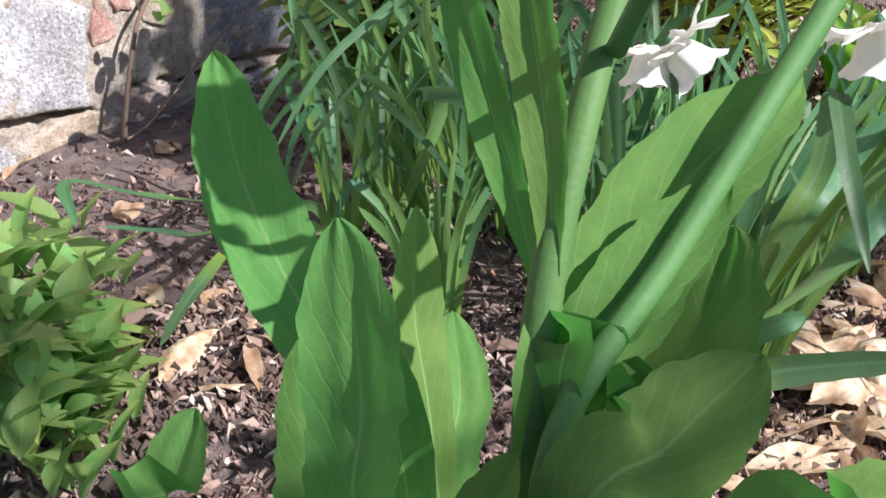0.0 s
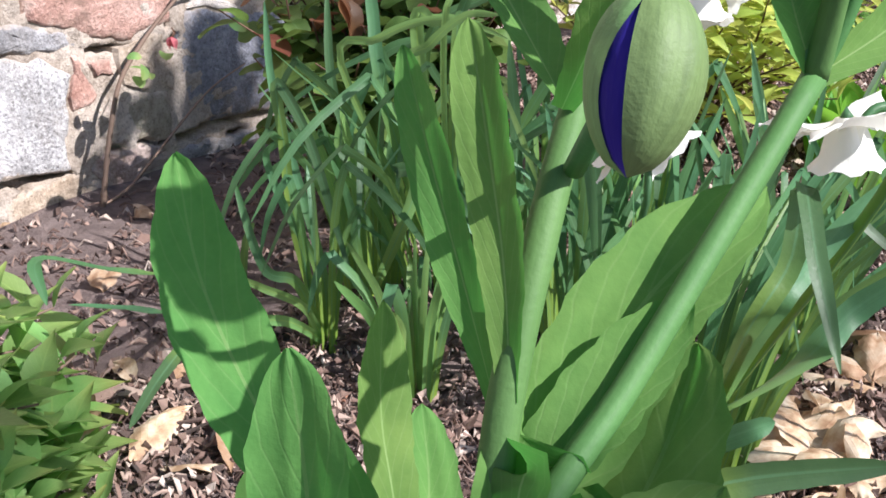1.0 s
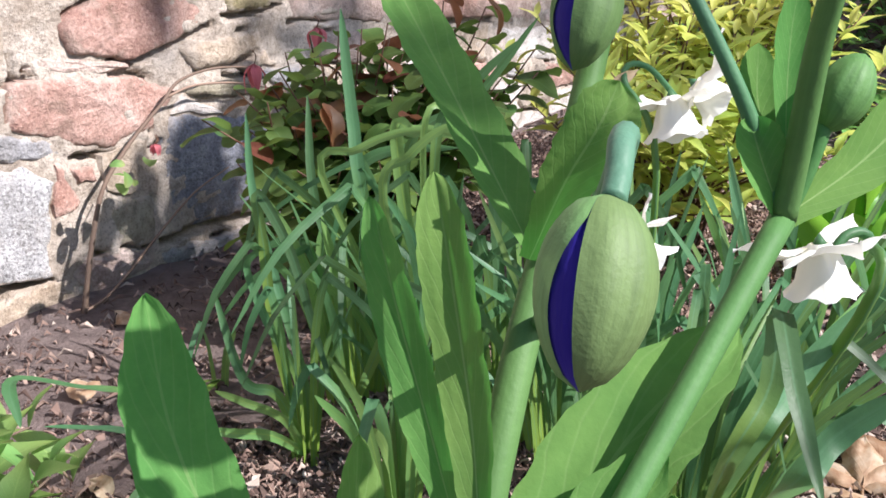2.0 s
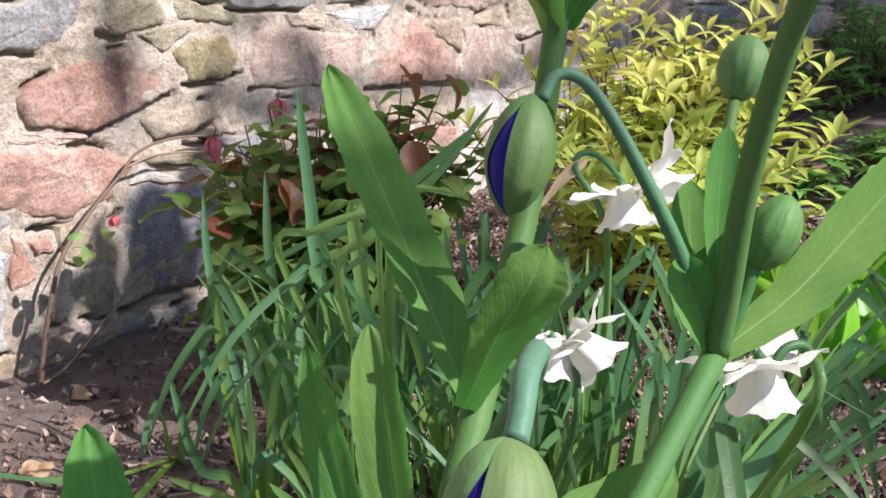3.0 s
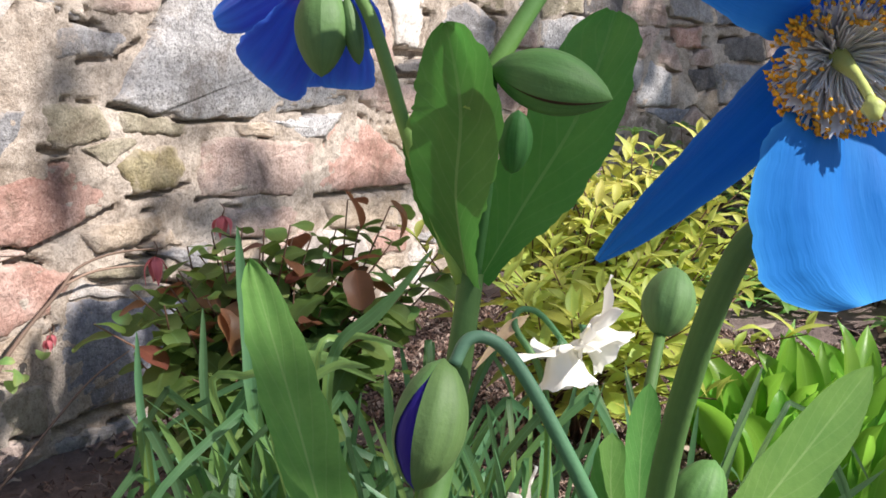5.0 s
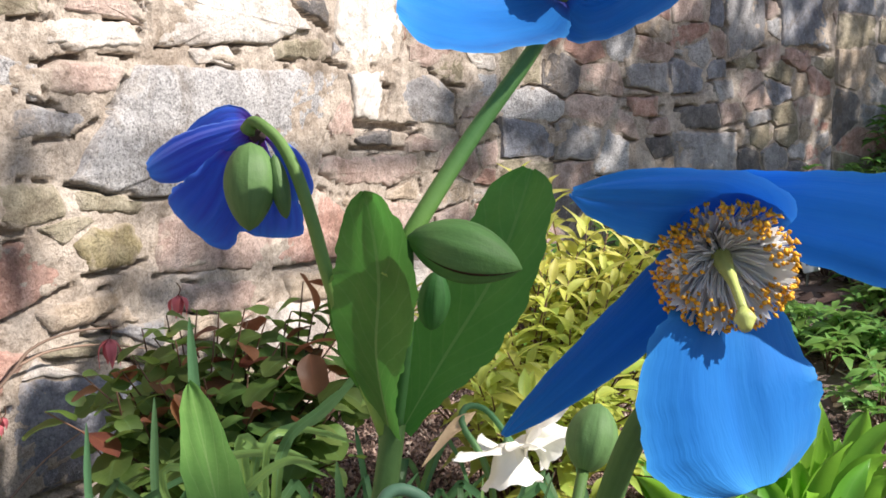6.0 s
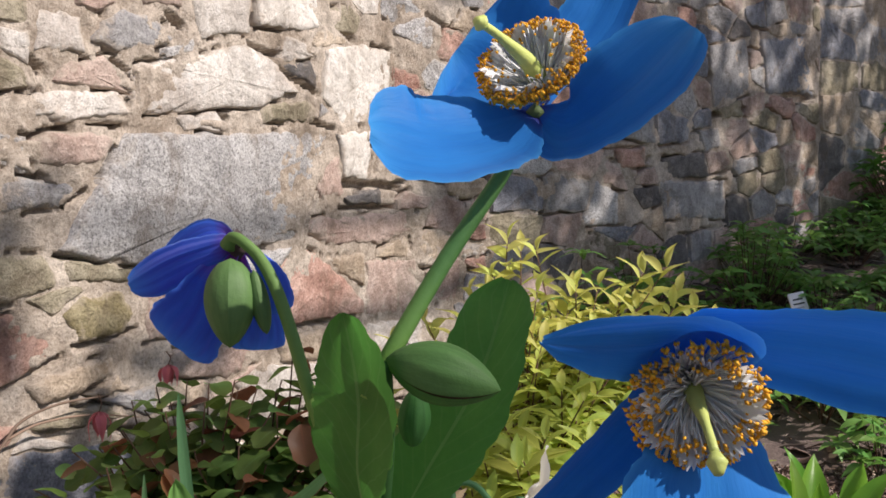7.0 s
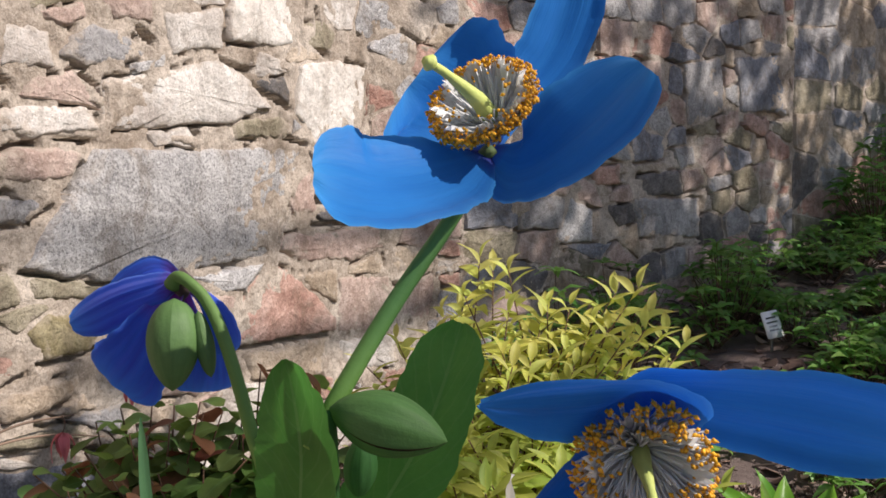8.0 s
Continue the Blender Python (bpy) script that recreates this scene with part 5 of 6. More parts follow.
daffodil_m = Vector((0.561, 0.255, 0.266))
daffodil_t = Vector((0.710, 0.275, 0.334))
b = (0.727, 0.384, 0.000)
clump(b[0], b[1], 18, 0.24, 0.10, 6, 0.2,
      heads=((Vector((0.552, 0.267, 0.257)), (-0.25, -0.1, -1.0), 0.050), (Vector((0.561, 0.244, 0.263)), (0.1, -0.65, -0.55), 0.056)),
           stems=([b, (0.549, 0.251, 0.210), daffodil_m],))
b = (0.803, 0.352, 0.000)
c7 = clump(b[0], b[1], 24, 0.27, 0.12, 7, 0.2,
           heads=((Vector((0.705, 0.280, 0.324)), (-0.2, -0.3, -1.0), 0.062), (Vector((0.741, 0.266, 0.338)), (0.2, -0.6, -0.5), 0.056)),
           stems=([b, (0.709, 0.294, 0.282), (0.711, 0.324, 0.352), (0.721, 0.310, 0.361), daffodil_t],))
part("spathe", blade([(0.718, 0.315, 0.359), (0.706, 0.329, 0.346), (0.689, 0.346, 0.319)], 0.010, VIEW, OVATE, 0.5, 0.1, 0.5, 3), SPATHE, c7, "papery brown spathe")
b = (0.603, 0.211, 0.060)
daffodil_r = Vector((0.434, 0.106, 0.310))
c8 = clump(b[0], b[1], 28, 0.24, 0.09, 8, 0.45, reach=(0.10, -0.08), wid=0.0072,
           heads=((Vector((0.434, 0.107, 0.311)), (-0.1, -0.15, -1.0), 0.046),),
           stems=([b, (0.448, 0.092, 0.288), (0.457, 0.092, 0.322), (0.447, 0.101, 0.326), daffodil_r],))
hero_blade(c8, [b, (0.417, 0.139, 0.215), (0.420, 0.122, 0.258), (0.424, 0.121, 0.294), (0.389, 0.103, 0.274), (0.362, 0.082, 0.238)], 0.012, 13)
hero_blade(c8, [b, (0.423, 0.133, 0.220), (0.450, 0.115, 0.257), (0.479, 0.092, 0.290)], 0.013, 14)
hero_blade(c8, [b, (0.410, 0.110, 0.214), (0.422, 0.091, 0.242), (0.437, 0.064, 0.265)], 0.015, 15)
hero_blade(c8, [(0.303, 0.128, 0.213), (0.304, 0.116, 0.223), (0.307, 0.100, 0.234), (0.314, 0.093, 0.236)], 0.010, 16)
hero_blade(c8, [(0.283, 0.118, 0.211), (0.296, 0.103, 0.216), (0.310, 0.084, 0.219), (0.334, 0.051, 0.221)], 0.0135, 17)
b = (0.864, 0.230, 0.030)
clump(b[0], b[1], 28, 0.26, 0.12, 9, 0.4, reach=(0.06, -0.03), wid=0.0072)
clump(0.90, 0.66, 12, 0.21, 0.13, 11, 0.25, wid=0.0075)
clump(1.00, 0.56, 12, 0.22, 0.12, 12, 0.25, wid=0.0075)
# fallen leaves of the left clump
b = (0.720, 0.790, 0.000)
c10 = clump(b[0], b[1], 2, 0.10, 0.05, 10, 0.2)
hero_blade(c10, [b, (0.493, 0.627, 0.112), (0.436, 0.630, 0.135), (0.385, 0.645, 0.158), (0.368, 0.618, 0.135)], 0.013, 18, nrm=(0, 0, 1))
hero_blade(c10, [b, (0.459, 0.579, 0.107), (0.410, 0.587, 0.124), (0.377, 0.605, 0.135)], 0.010, 19, nrm=(0, 0, 1))
hero_blade(c10, [(0.459, 0.569, 0.091), (0.424, 0.548, 0.095), (0.383, 0.530, 0.091), (0.342, 0.510, 0.083)], 0.010, 20)

# ---- shrubs and herbs ----


def leaf_kinds(length, width, profile, mats, n=3, cup=0.25, seed=0):
    """Alike leaves along +x, sharing a few meshes."""
    out = []
    for k in range(n):
        rng = random.Random(seed + k)
        sag = -length * rng.uniform(0.02, 0.25)
        geo = blade([(0, 0, 0), (length * 0.5, 0, length * 0.05), (length, 0, sag)], width * rng.uniform(0.85, 1.15), (0, 0, 1), profile, cup, 0.04, rng.uniform(-0.3, 0.3), seed + k, 8, 4, 8, 0.04)
        out.append((geo, [mesh_of(*geo, m) for m in mats]))
    return out


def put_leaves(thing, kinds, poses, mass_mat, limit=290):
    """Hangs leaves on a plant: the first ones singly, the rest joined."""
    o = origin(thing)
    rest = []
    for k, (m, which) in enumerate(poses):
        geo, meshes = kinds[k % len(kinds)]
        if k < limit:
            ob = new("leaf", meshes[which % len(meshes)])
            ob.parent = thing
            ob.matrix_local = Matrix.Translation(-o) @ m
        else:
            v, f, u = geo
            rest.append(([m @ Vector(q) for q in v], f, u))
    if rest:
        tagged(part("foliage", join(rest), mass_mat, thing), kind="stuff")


def leaf_pose(at, out, rise, size, roll=0.0):
    """A leaf at a node, pointing out (a flat direction) and up by rise."""
    d = Vector((out[0], out[1], 0)).normalized() + V(0, 0, rise)
    q = d.to_track_quat("X", "Z").to_matrix().to_4x4()
    return Matrix.Translation(at) @ q @ Matrix.Rotation(roll, 4, "X") @ Matrix.Scale(size, 4)


def shrub(name, label, category, base, shoots, kinds, mats_n, twig, mass, seed, per=9, pitch=0.016, rise=0.35, limit=290, size=(0.7, 1.15), group="", lay=1.0):
    """Shoots from one stool, each with leaves that spiral up it to a tuft."""
    rng = random.Random(seed)
    p = root(name, base, label, category, group)
    poses, stems = [], []
    for tip in shoots:
        tip = Vector(tip)
        b = Vector(base) + V(rng.uniform(-0.05, 0.05), rng.uniform(-0.05, 0.05), -0.01)
        mid = (b + tip) / 2 + V(rng.uniform(-0.03, 0.03), rng.uniform(-0.03, 0.03), 0.03)
        stems.append(tube([b, mid, tip], [0.0024, 0.0018, 0.0009], 5, 8))
        for k in range(per):
            at = curve([b, mid, tip], 1 - k * pitch / max((tip - b).length, 0.05)) if k * pitch < (tip - b).length * 0.85 else None
            if at is None:
                break
            a = k * 2.4 + rng.uniform(-0.5, 0.5)
            grow = np.interp(k, [0, 2, 5, per], [0.7, 0.95, 1.0, 0.9]) * rng.uniform(*size)
            poses.append((leaf_pose(at, (math.cos(a), math.sin(a)), lay * float(np.interp(k, [0, 3, 8], [1.6, 0.5, rise * 0.2])) - 0.5 * (1 - lay) + rng.uniform(-0.2, 0.2), grow, rng.uniform(-0.4, 0.4)), rng.randrange(mats_n)))
    for s in stems:
        part("stem", s, twig, p)
    rng.shuffle(poses)
    # highest first, so the golden shrub's low leaves get its shade-darkened mass colour
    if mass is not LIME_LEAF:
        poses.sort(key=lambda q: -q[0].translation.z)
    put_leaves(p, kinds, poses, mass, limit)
    return p


rng = random.Random(77)
golden = leaf_kinds(0.061, 0.0205, OVATE, [YELLOW_LEAF], 5, 0.35, 300)
tips = [(1.434, 0.543, 0.417), (1.512, 0.512, 0.420), (1.287, 0.541, 0.300), (1.329, 0.495, 0.358), (1.418, 0.438, 0.350), (1.501, 0.415, 0.390), (1.528, 0.367, 0.389), (1.449, 0.375, 0.326), (1.219, 0.474, 0.250), (1.285, 0.431, 0.271), (1.173, 0.500, 0.220), (1.490, 0.283, 0.278), (1.335, 0.418, 0.301), (1.539, 0.633, 0.488), (1.529, 0.581, 0.468), (1.479, 0.635, 0.436), (1.548, 0.488, 0.417), (1.579, 0.426, 0.434), (1.575, 0.390, 0.444), (1.559, 0.343, 0.380), (1.529, 0.526, 0.400)]
tips += [(1.480, 0.674, 0.408), (1.430, 0.726, 0.369), (1.388, 0.762, 0.338), (1.379, 0.644, 0.348), (1.405, 0.549, 0.382), (1.512, 0.441, 0.373), (1.648, 0.392, 0.392), (1.362, 0.514, 0.327), (1.311, 0.551, 0.319), (1.405, 0.498, 0.353), (1.446, 0.461, 0.365), (1.145, 0.477, 0.303), (1.121, 0.410, 0.289), (1.143, 0.364, 0.276), (1.262, 0.360, 0.294), (1.175, 0.300, 0.264), (1.080, 0.483, 0.276), (1.057, 0.418, 0.270), (1.230, 0.430, 0.321), (1.168, 0.539, 0.293), (1.291, 0.297, 0.267)]
tips += [tuple(Vector(rng.choice(tips)) + V(rng.uniform(-0.08, 0.10), rng.uniform(-0.08, 0.08), rng.uniform(-0.13, 0.0))) for _ in range(58)]
gb = (1.38, 0.55, ground_z(1.38, 0.55))
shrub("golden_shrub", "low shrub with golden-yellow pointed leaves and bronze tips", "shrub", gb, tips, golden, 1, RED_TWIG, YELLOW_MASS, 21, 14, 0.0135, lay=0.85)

lime = leaf_kinds(0.068, 0.031, OVATE, [LIME_LEAF], 4, 0.3, 320)
tips = [(0.407, 0.668, 0.106), (0.353, 0.640, 0.100), (0.390, 0.625, 0.084), (0.362, 0.684, 0.109), (0.289, 0.582, 0.102), (0.329, 0.586, 0.084), (0.338, 0.570, 0.048), (0.252, 0.523, 0.089), (0.322, 0.550, 0.027),
        (0.282, 0.538, 0.035), (0.228, 0.508, 0.060), (0.290, 0.508, 0.020), (0.237, 0.496, 0.029), (0.249, 0.536, 0.102), (0.333, 0.538, 0.020), (0.298, 0.647, 0.106), (0.238, 0.578, 0.069)]
tips += [tuple(Vector(rng.choice(tips)) + V(rng.uniform(-0.05, 0.03), rng.uniform(-0.03, 0.05), rng.uniform(-0.08, 0.0))) for _ in range(16)]
lb = Vector((0.330, 0.690, 0.000))
shrub("lime_shrub", "low shrub with fresh lime-green pointed leaves", "shrub", (lb.x, lb.y, ground_z(lb.x, lb.y)), tips, lime, 1, TWIG, LIME_LEAF, 22, 9, 0.014, rise=0.2)

rose = leaf_kinds(0.046, 0.037, ROUND, [ROSE_LEAF] * 11 + [LIME_LEAF] * 2 + [ROSE_RED] * 3, 4, 0.15, 340)
tips = [(0.976, 0.873, 0.313), (0.983, 0.818, 0.309), (0.892, 0.844, 0.293), (0.898, 0.783, 0.271), (0.973, 0.767, 0.294), (1.019, 0.708, 0.339), (1.038, 0.681, 0.352), (1.013, 0.619, 0.346), (0.972, 0.669, 0.302), (0.991, 0.636, 0.302), (0.994, 0.592, 0.305), (0.904, 0.669, 0.269), (0.927, 0.624, 0.257), (0.870, 0.720, 0.251), (0.859, 0.666, 0.228), (0.947, 0.594, 0.268), (1.036, 0.573, 0.333), (0.843, 0.769, 0.257)]
tips += [(1.063, 0.713, 0.382), (1.088, 0.668, 0.375), (0.921, 0.763, 0.286), (0.950, 0.674, 0.275), (0.833, 0.753, 0.212), (0.798, 0.733, 0.190), (0.877, 0.715, 0.257), (1.020, 0.612, 0.283), (0.856, 0.868, 0.293), (0.904, 0.840, 0.309), (0.942, 0.809, 0.323), (0.963, 0.768, 0.335), (0.849, 0.811, 0.283), (0.996, 0.746, 0.343), (0.995, 0.698, 0.322), (0.893, 0.790, 0.286), (0.923, 0.752, 0.289), (0.945, 0.707, 0.294)]
tips += [(0.984, 0.900, 0.321), (0.970, 0.847, 0.345), (1.000, 0.825, 0.348), (0.975, 0.771, 0.354), (0.967, 0.727, 0.363), (1.000, 0.721, 0.347), (1.052, 0.723, 0.347), (1.040, 0.927, 0.277), (1.037, 0.868, 0.295), (0.982, 0.769, 0.313), (1.014, 0.745, 0.305), (0.988, 0.924, 0.279), (0.977, 0.677, 0.324), (0.971, 0.945, 0.259), (0.981, 0.883, 0.257), (1.053, 0.856, 0.249), (1.043, 0.891, 0.309), (1.041, 1.038, 0.208)]
tips += [tuple(Vector(rng.choice(tips)) + V(rng.uniform(-0.07, 0.07), rng.uniform(-0.05, 0.05), rng.uniform(-0.16, 0.0))) for _ in range(56)]
rb = Vector((1.02, 0.80, ground_z(1.02, 0.80)))
wort = shrub("barrenwort", "wiry plant with rounded green and bronze leaves by the wall", "perennial", rb, tips, rose, 16, RED_TWIG, ROSE_LEAF, 23, 7, 0.024, rise=0.0, size=(0.75, 1.3), lay=0.1)

# trailing stem on the wall, with pink buds
vb = Vector((0.784, 1.093, 0.000))
vine = root("climbing_stem", (vb.x, vb.y, ground_z(vb.x, vb.y)), "bare brown climbing stem with small leaves and pink buds", "climber")
part("stem", tube([(vb.x, vb.y, -0.01), (0.792, 1.088, 0.039), (0.811, 1.094, 0.086), (0.847, 1.105, 0.151), (0.903, 1.110, 0.201), (0.967, 1.114, 0.244), (1.003, 1.116, 0.270), (1.070, 1.116, 0.280), (1.163, 1.116, 0.273)],
                  [0.0042, 0.0036, 0.0032, 0.0030, 0.0027, 0.0024, 0.0021, 0.0018, 0.0014], 8, 40, 0.12, 3), TWIG, vine)
part("stem", tube([(0.978, 1.114, 0.252), (1.032, 1.114, 0.261), (1.123, 1.114, 0.253), (1.221, 1.114, 0.228)], [0.0022, 0.002, 0.0016, 0.001], 6), TWIG, vine)
part("stem", tube([(vb.x, vb.y, 0.0), (0.843, 1.100, 0.014), (0.948, 1.120, 0.065), (1.023, 1.125, 0.106), (1.096, 1.125, 0.130)], [0.002, 0.002, 0.0018, 0.0014, 0.001], 6), TWIG, vine)
poses = []
for q in ((0.817, 1.050, 0.192), (0.830, 1.040, 0.183), (0.827, 1.050, 0.168), (0.828, 1.060, 0.178), (0.862, 1.070, 0.163), (1.015, 1.070, 0.208), (1.059, 1.070, 0.201), (0.875, 0.796, 0.170), (0.907, 1.080, 0.180), (0.918, 0.794, 0.161)):
    poses.append((leaf_pose(q, (rng.uniform(-1, 1), -1), rng.uniform(-0.6, 0.3), rng.uniform(0.55, 0.95), rng.uniform(-1, 1)), 0))
put_leaves(vine, leaf_kinds(0.032, 0.022, ROUND, [LIME_LEAF], 3, 0.2, 360), poses, LIME_LEAF)
for k, (q, w) in enumerate((((0.929, 1.090, 0.190), 0.013), ((0.978, 0.949, 0.289), 0.028), ((1.111, 0.953, 0.327), 0.024), ((0.863, 1.018, 0.208), 0.012))):
    q = Vector(q)
    f = part("bud", pod(q + V(0, 0, w * 0.55), q - V(0, 0, w * 0.5), w * 0.6, ridges=0.06), ROSEBUD, vine, "small pink-red bud")
    for i in range(4):
        d = V(math.cos(i * 1.57 + k), math.sin(i * 1.57 + k), 0)
        part("petal", blade([q + V(0, 0, w * 0.55), q + d * w * 0.42 + V(0, 0, w * 0.1), q + d * w * 0.45 - V(0, 0, w * 0.75)], w * 0.5, d, OVATE, 0.3, 0.05, 0.3, k * 5 + i, 8, 4), ROSEBUD, f)
    part("flower_stalk", tube([q + V(0, 0, w * 0.5), q + V(0.005, 0, w * 0.9), q + V(0.02, 0.02, w * 1.1)], [0.0008, 0.0008, 0.0008], 5), RED_TWIG, vine)
dry = leaf_kinds(0.050, 0.034, ROUND, [ROSE_RED], 3, 0.4, 380)
poses = []
for q in ((0.872, 0.751, 0.282), (0.873, 0.753, 0.277), (1.031, 0.695, 0.398), (1.055, 0.647, 0.386), (0.970, 0.640, 0.319)):
    poses.append((leaf_pose(q, (rng.uniform(-1, 1), -0.6), rng.uniform(-2.5, -1.2), rng.uniform(0.7, 1.0), rng.uniform(-0.5, 0.5)), 0))
put_leaves(wort, dry, poses, ROSE_RED)


def lily_tuft(x, y, n, height, seed, spread=0.06):
    rng = random.Random(seed)
    p = root("lily_tuft", (x, y, ground_z(x, y)), "tuft of broad bright green upright leaves", "perennial", "broad-leaved tufts")
    for k in range(n):
        a = rng.uniform(0, 2 * math.pi)
        r = spread * rng.random() ** 0.5
        bx, by = x + r * math.cos(a), y + r * math.sin(a)
        lean = V(math.cos(a), math.sin(a), 0) * rng.uniform(0.01, 0.07)
        h = height * rng.uniform(0.6, 1.1)
        z = ground_z(bx, by) - 0.005
        pts = [(bx, by, z), V(bx, by, z + h * 0.4) + lean * 0.15, V(bx, by, z + h * 0.8) + lean * 0.7, V(bx, by, z + h) + lean * 1.3]
        part("leaf", blade(pts, rng.uniform(0.036, 0.054), VIEW + V(rng.uniform(-0.6, 0.6), rng.uniform(-0.6, 0.6), 0.2), OVATE, 0.45, 0.03, rng.uniform(-0.4, 0.4), seed * 50 + k, 14, 6, 8, 0.01), LILY_LEAF, p)


for k, (q, n, h) in enumerate((((1.436, 0.285, 0.000), 10, 0.20), ((1.454, 0.224, 0.000), 10, 0.21), ((1.492, 0.175, 0.000), 10, 0.21), ((1.438, 0.332, 0.000), 9, 0.17), ((1.307, 0.226, 0.000), 9, 0.18), ((1.283, 0.155, 0.000), 9, 0.18), ((1.638, 0.152, 0.000), 9, 0.2),
                               ((1.434, 0.250, 0.000), 8, 0.14), ((1.552, 0.350, 0.000), 7, 0.14), ((1.539, 0.185, 0.000), 8, 0.16))):
    lily_tuft(q[0], q[1], n, h * 0.80, 30 + k)


def herb(x, y, n, height, seed, label="dark green leafy herb in the shade of the wall", leaf=0.05, spread=0.16):
    """A low plant of cut leaves, far enough off to be told only as a plant."""
    rng = random.Random(seed)
    p = root("shade_herb", (x, y, ground_z(x, y)), label, "perennial", "leafy herbs under the wall")
    mass = []
    stems = []
    for k in range(n):
        a, r = rng.uniform(0, 2 * math.pi), spread * rng.random() ** 0.5
        h = height * (1 - 0.6 * r / spread) * rng.uniform(0.5, 1.1)
        at = V(x + r * math.cos(a), y + r * math.sin(a), ground_z(x, y) + h)
        stems.append(tube([(x + 0.2 * r * math.cos(a), y + 0.2 * r * math.sin(a), ground_z(x, y) - 0.01), at], [0.002, 0.001], 4, 3))
        for i in range(5):
            b = i * 1.25 + rng.uniform(-0.3, 0.3)
            m = leaf_pose(at, (math.cos(b), math.sin(b)), rng.uniform(-0.4, 0.5), rng.uniform(0.7, 1.2), rng.uniform(-0.5, 0.5))
            g = blade([(0, 0, 0), (leaf * 0.5, 0, leaf * 0.06), (leaf, 0, -leaf * 0.15)], leaf * 0.38, (0, 0, 1), OVATE, 0.2, 0.05, 0, k * 7 + i, 4, 2)
            mass.append(([m @ Vector(q) for q in g[0]], g[1], g[2]))
    tagged(part("foliage", join(mass), FAR_LEAF, p), kind="stuff")
    tagged(part("stem_mass", join(stems), RED_TWIG, p), kind="stuff")


rng = random.Random(5)
for k in range(24):
    f = 0.12 + 0.155 * k + rng.uniform(-0.05, 0.05)
    q = on_wall(BEND_X + f, WALL_Y - rng.uniform(0.10, 0.34), 0)
    herb(q[0], q[1], 24, rng.uniform(0.12, 0.22) + 0.10 * (1 < k < 10), 400 + k, leaf=0.050, spread=0.14)
for k, (x, y, h) in enumerate(((4.6, 0.02, 0.50), (4.9, 0.05, 0.62), (5.3, -0.05, 0.8), (4.4, 0.22, 0.40), (5.0, 0.15, 0.7))):
    herb(x, y, 60, h, 450 + k, "tall dark green herb at the end of the wall", 0.06, 0.22)
for k in range(34):
    x = rng.uniform(2.0, 4.6)
    y = rng.uniform(-0.75, 0.62 - 0.12 * (x - 2))
    if abs(x - 2.75) < 0.35 and abs(y - 0.37) < 0.16:
        y -= 0.35
    herb(x, y, 20, rng.uniform(0.06, 0.15), 500 + k, "low green leafy herb in the bed", 0.055, 0.13)


for k, (q, h) in enumerate((((2.868, 0.544, 0.090), 0.13), ((3.101, 0.479, 0.090), 0.15), ((2.962, 0.338, 0.090), 0.13), ((2.845, 0.200, 0.090), 0.14), ((2.401, 0.220, 0.090), 0.12), ((2.328, 0.124, 0.090), 0.13), ((2.477, 0.338, 0.090), 0.11),
                            ((3.259, 0.130, 0.090), 0.15), ((2.378, 0.206, 0.090), 0.12), ((2.654, 0.159, 0.090), 0.13), ((2.032, 0.122, 0.090), 0.10))):
    herb(q[0], q[1], 26, h, 560 + k, "fresh green cut-leaved herb in the bed", 0.042, 0.10)


def make_label():
    """A white plant label on a stake, with rows of writing too small to read."""
    c = Vector((2.863, 0.383, 0.222))
    p = root("plant_label", (c.x, c.y, ground_z(c.x, c.y)), "small white plant label tilted on a metal stake", "plant label")
    q = (Vector((-0.62, -0.70, 0.35))).to_track_quat("Z", "Y").to_matrix().to_4x4()
    m = Matrix.Translation(c) @ q @ Matrix.Rotation(radians(6), 4, "Z")

    def plate(w, h, d, z, dx=0.0, dy=0.0):
        r = 0.004 if w > 0.03 else 0.0003
        out = []
        for s, t, e in ((1, 1, 0), (-1, 1, 1), (-1, -1, 2), (1, -1, 3)):
            for k in range(3):
                a = math.pi / 2 * (e + k / 2)
                out.append((dx + s * (w / 2 - r) + r * math.cos(a), dy + t * (h / 2 - r) + r * math.sin(a)))
        n = len(out)
        verts = [m @ Vector((a, b, z)) for a, b in out] + [m @ Vector((a, b, z + d)) for a, b in out]
        faces = [tuple(range(n))[::-1], tuple(range(n, 2 * n))] + [(i, (i + 1) % n, n + (i + 1) % n, n + i) for i in range(n)]
        return verts, faces, [(0, 0)] * (2 * n)
    face = part("plate", plate(0.054, 0.072, 0.003, 0), LABEL_WHITE, p)
    for dy, w in ((0.018, 0.032), (0.006, 0.036), (-0.005, 0.026), (-0.015, 0.030)):
        part("writing_bar", plate(w, 0.0042, 0.0004, 0.0031, 0.0, dy), LABEL_INK, face, "dark bar of writing")
    part("stake", tube([(c.x, c.y, ground_z(c.x, c.y) - 0.05), c - V(0, 0, 0.03), c + V(0.002, 0.001, 0.0)], [0.004, 0.004, 0.004], 6), LABEL_STAKE, p)


make_label()


# ---- trees out of view, added to shade the far wall and the bed ----


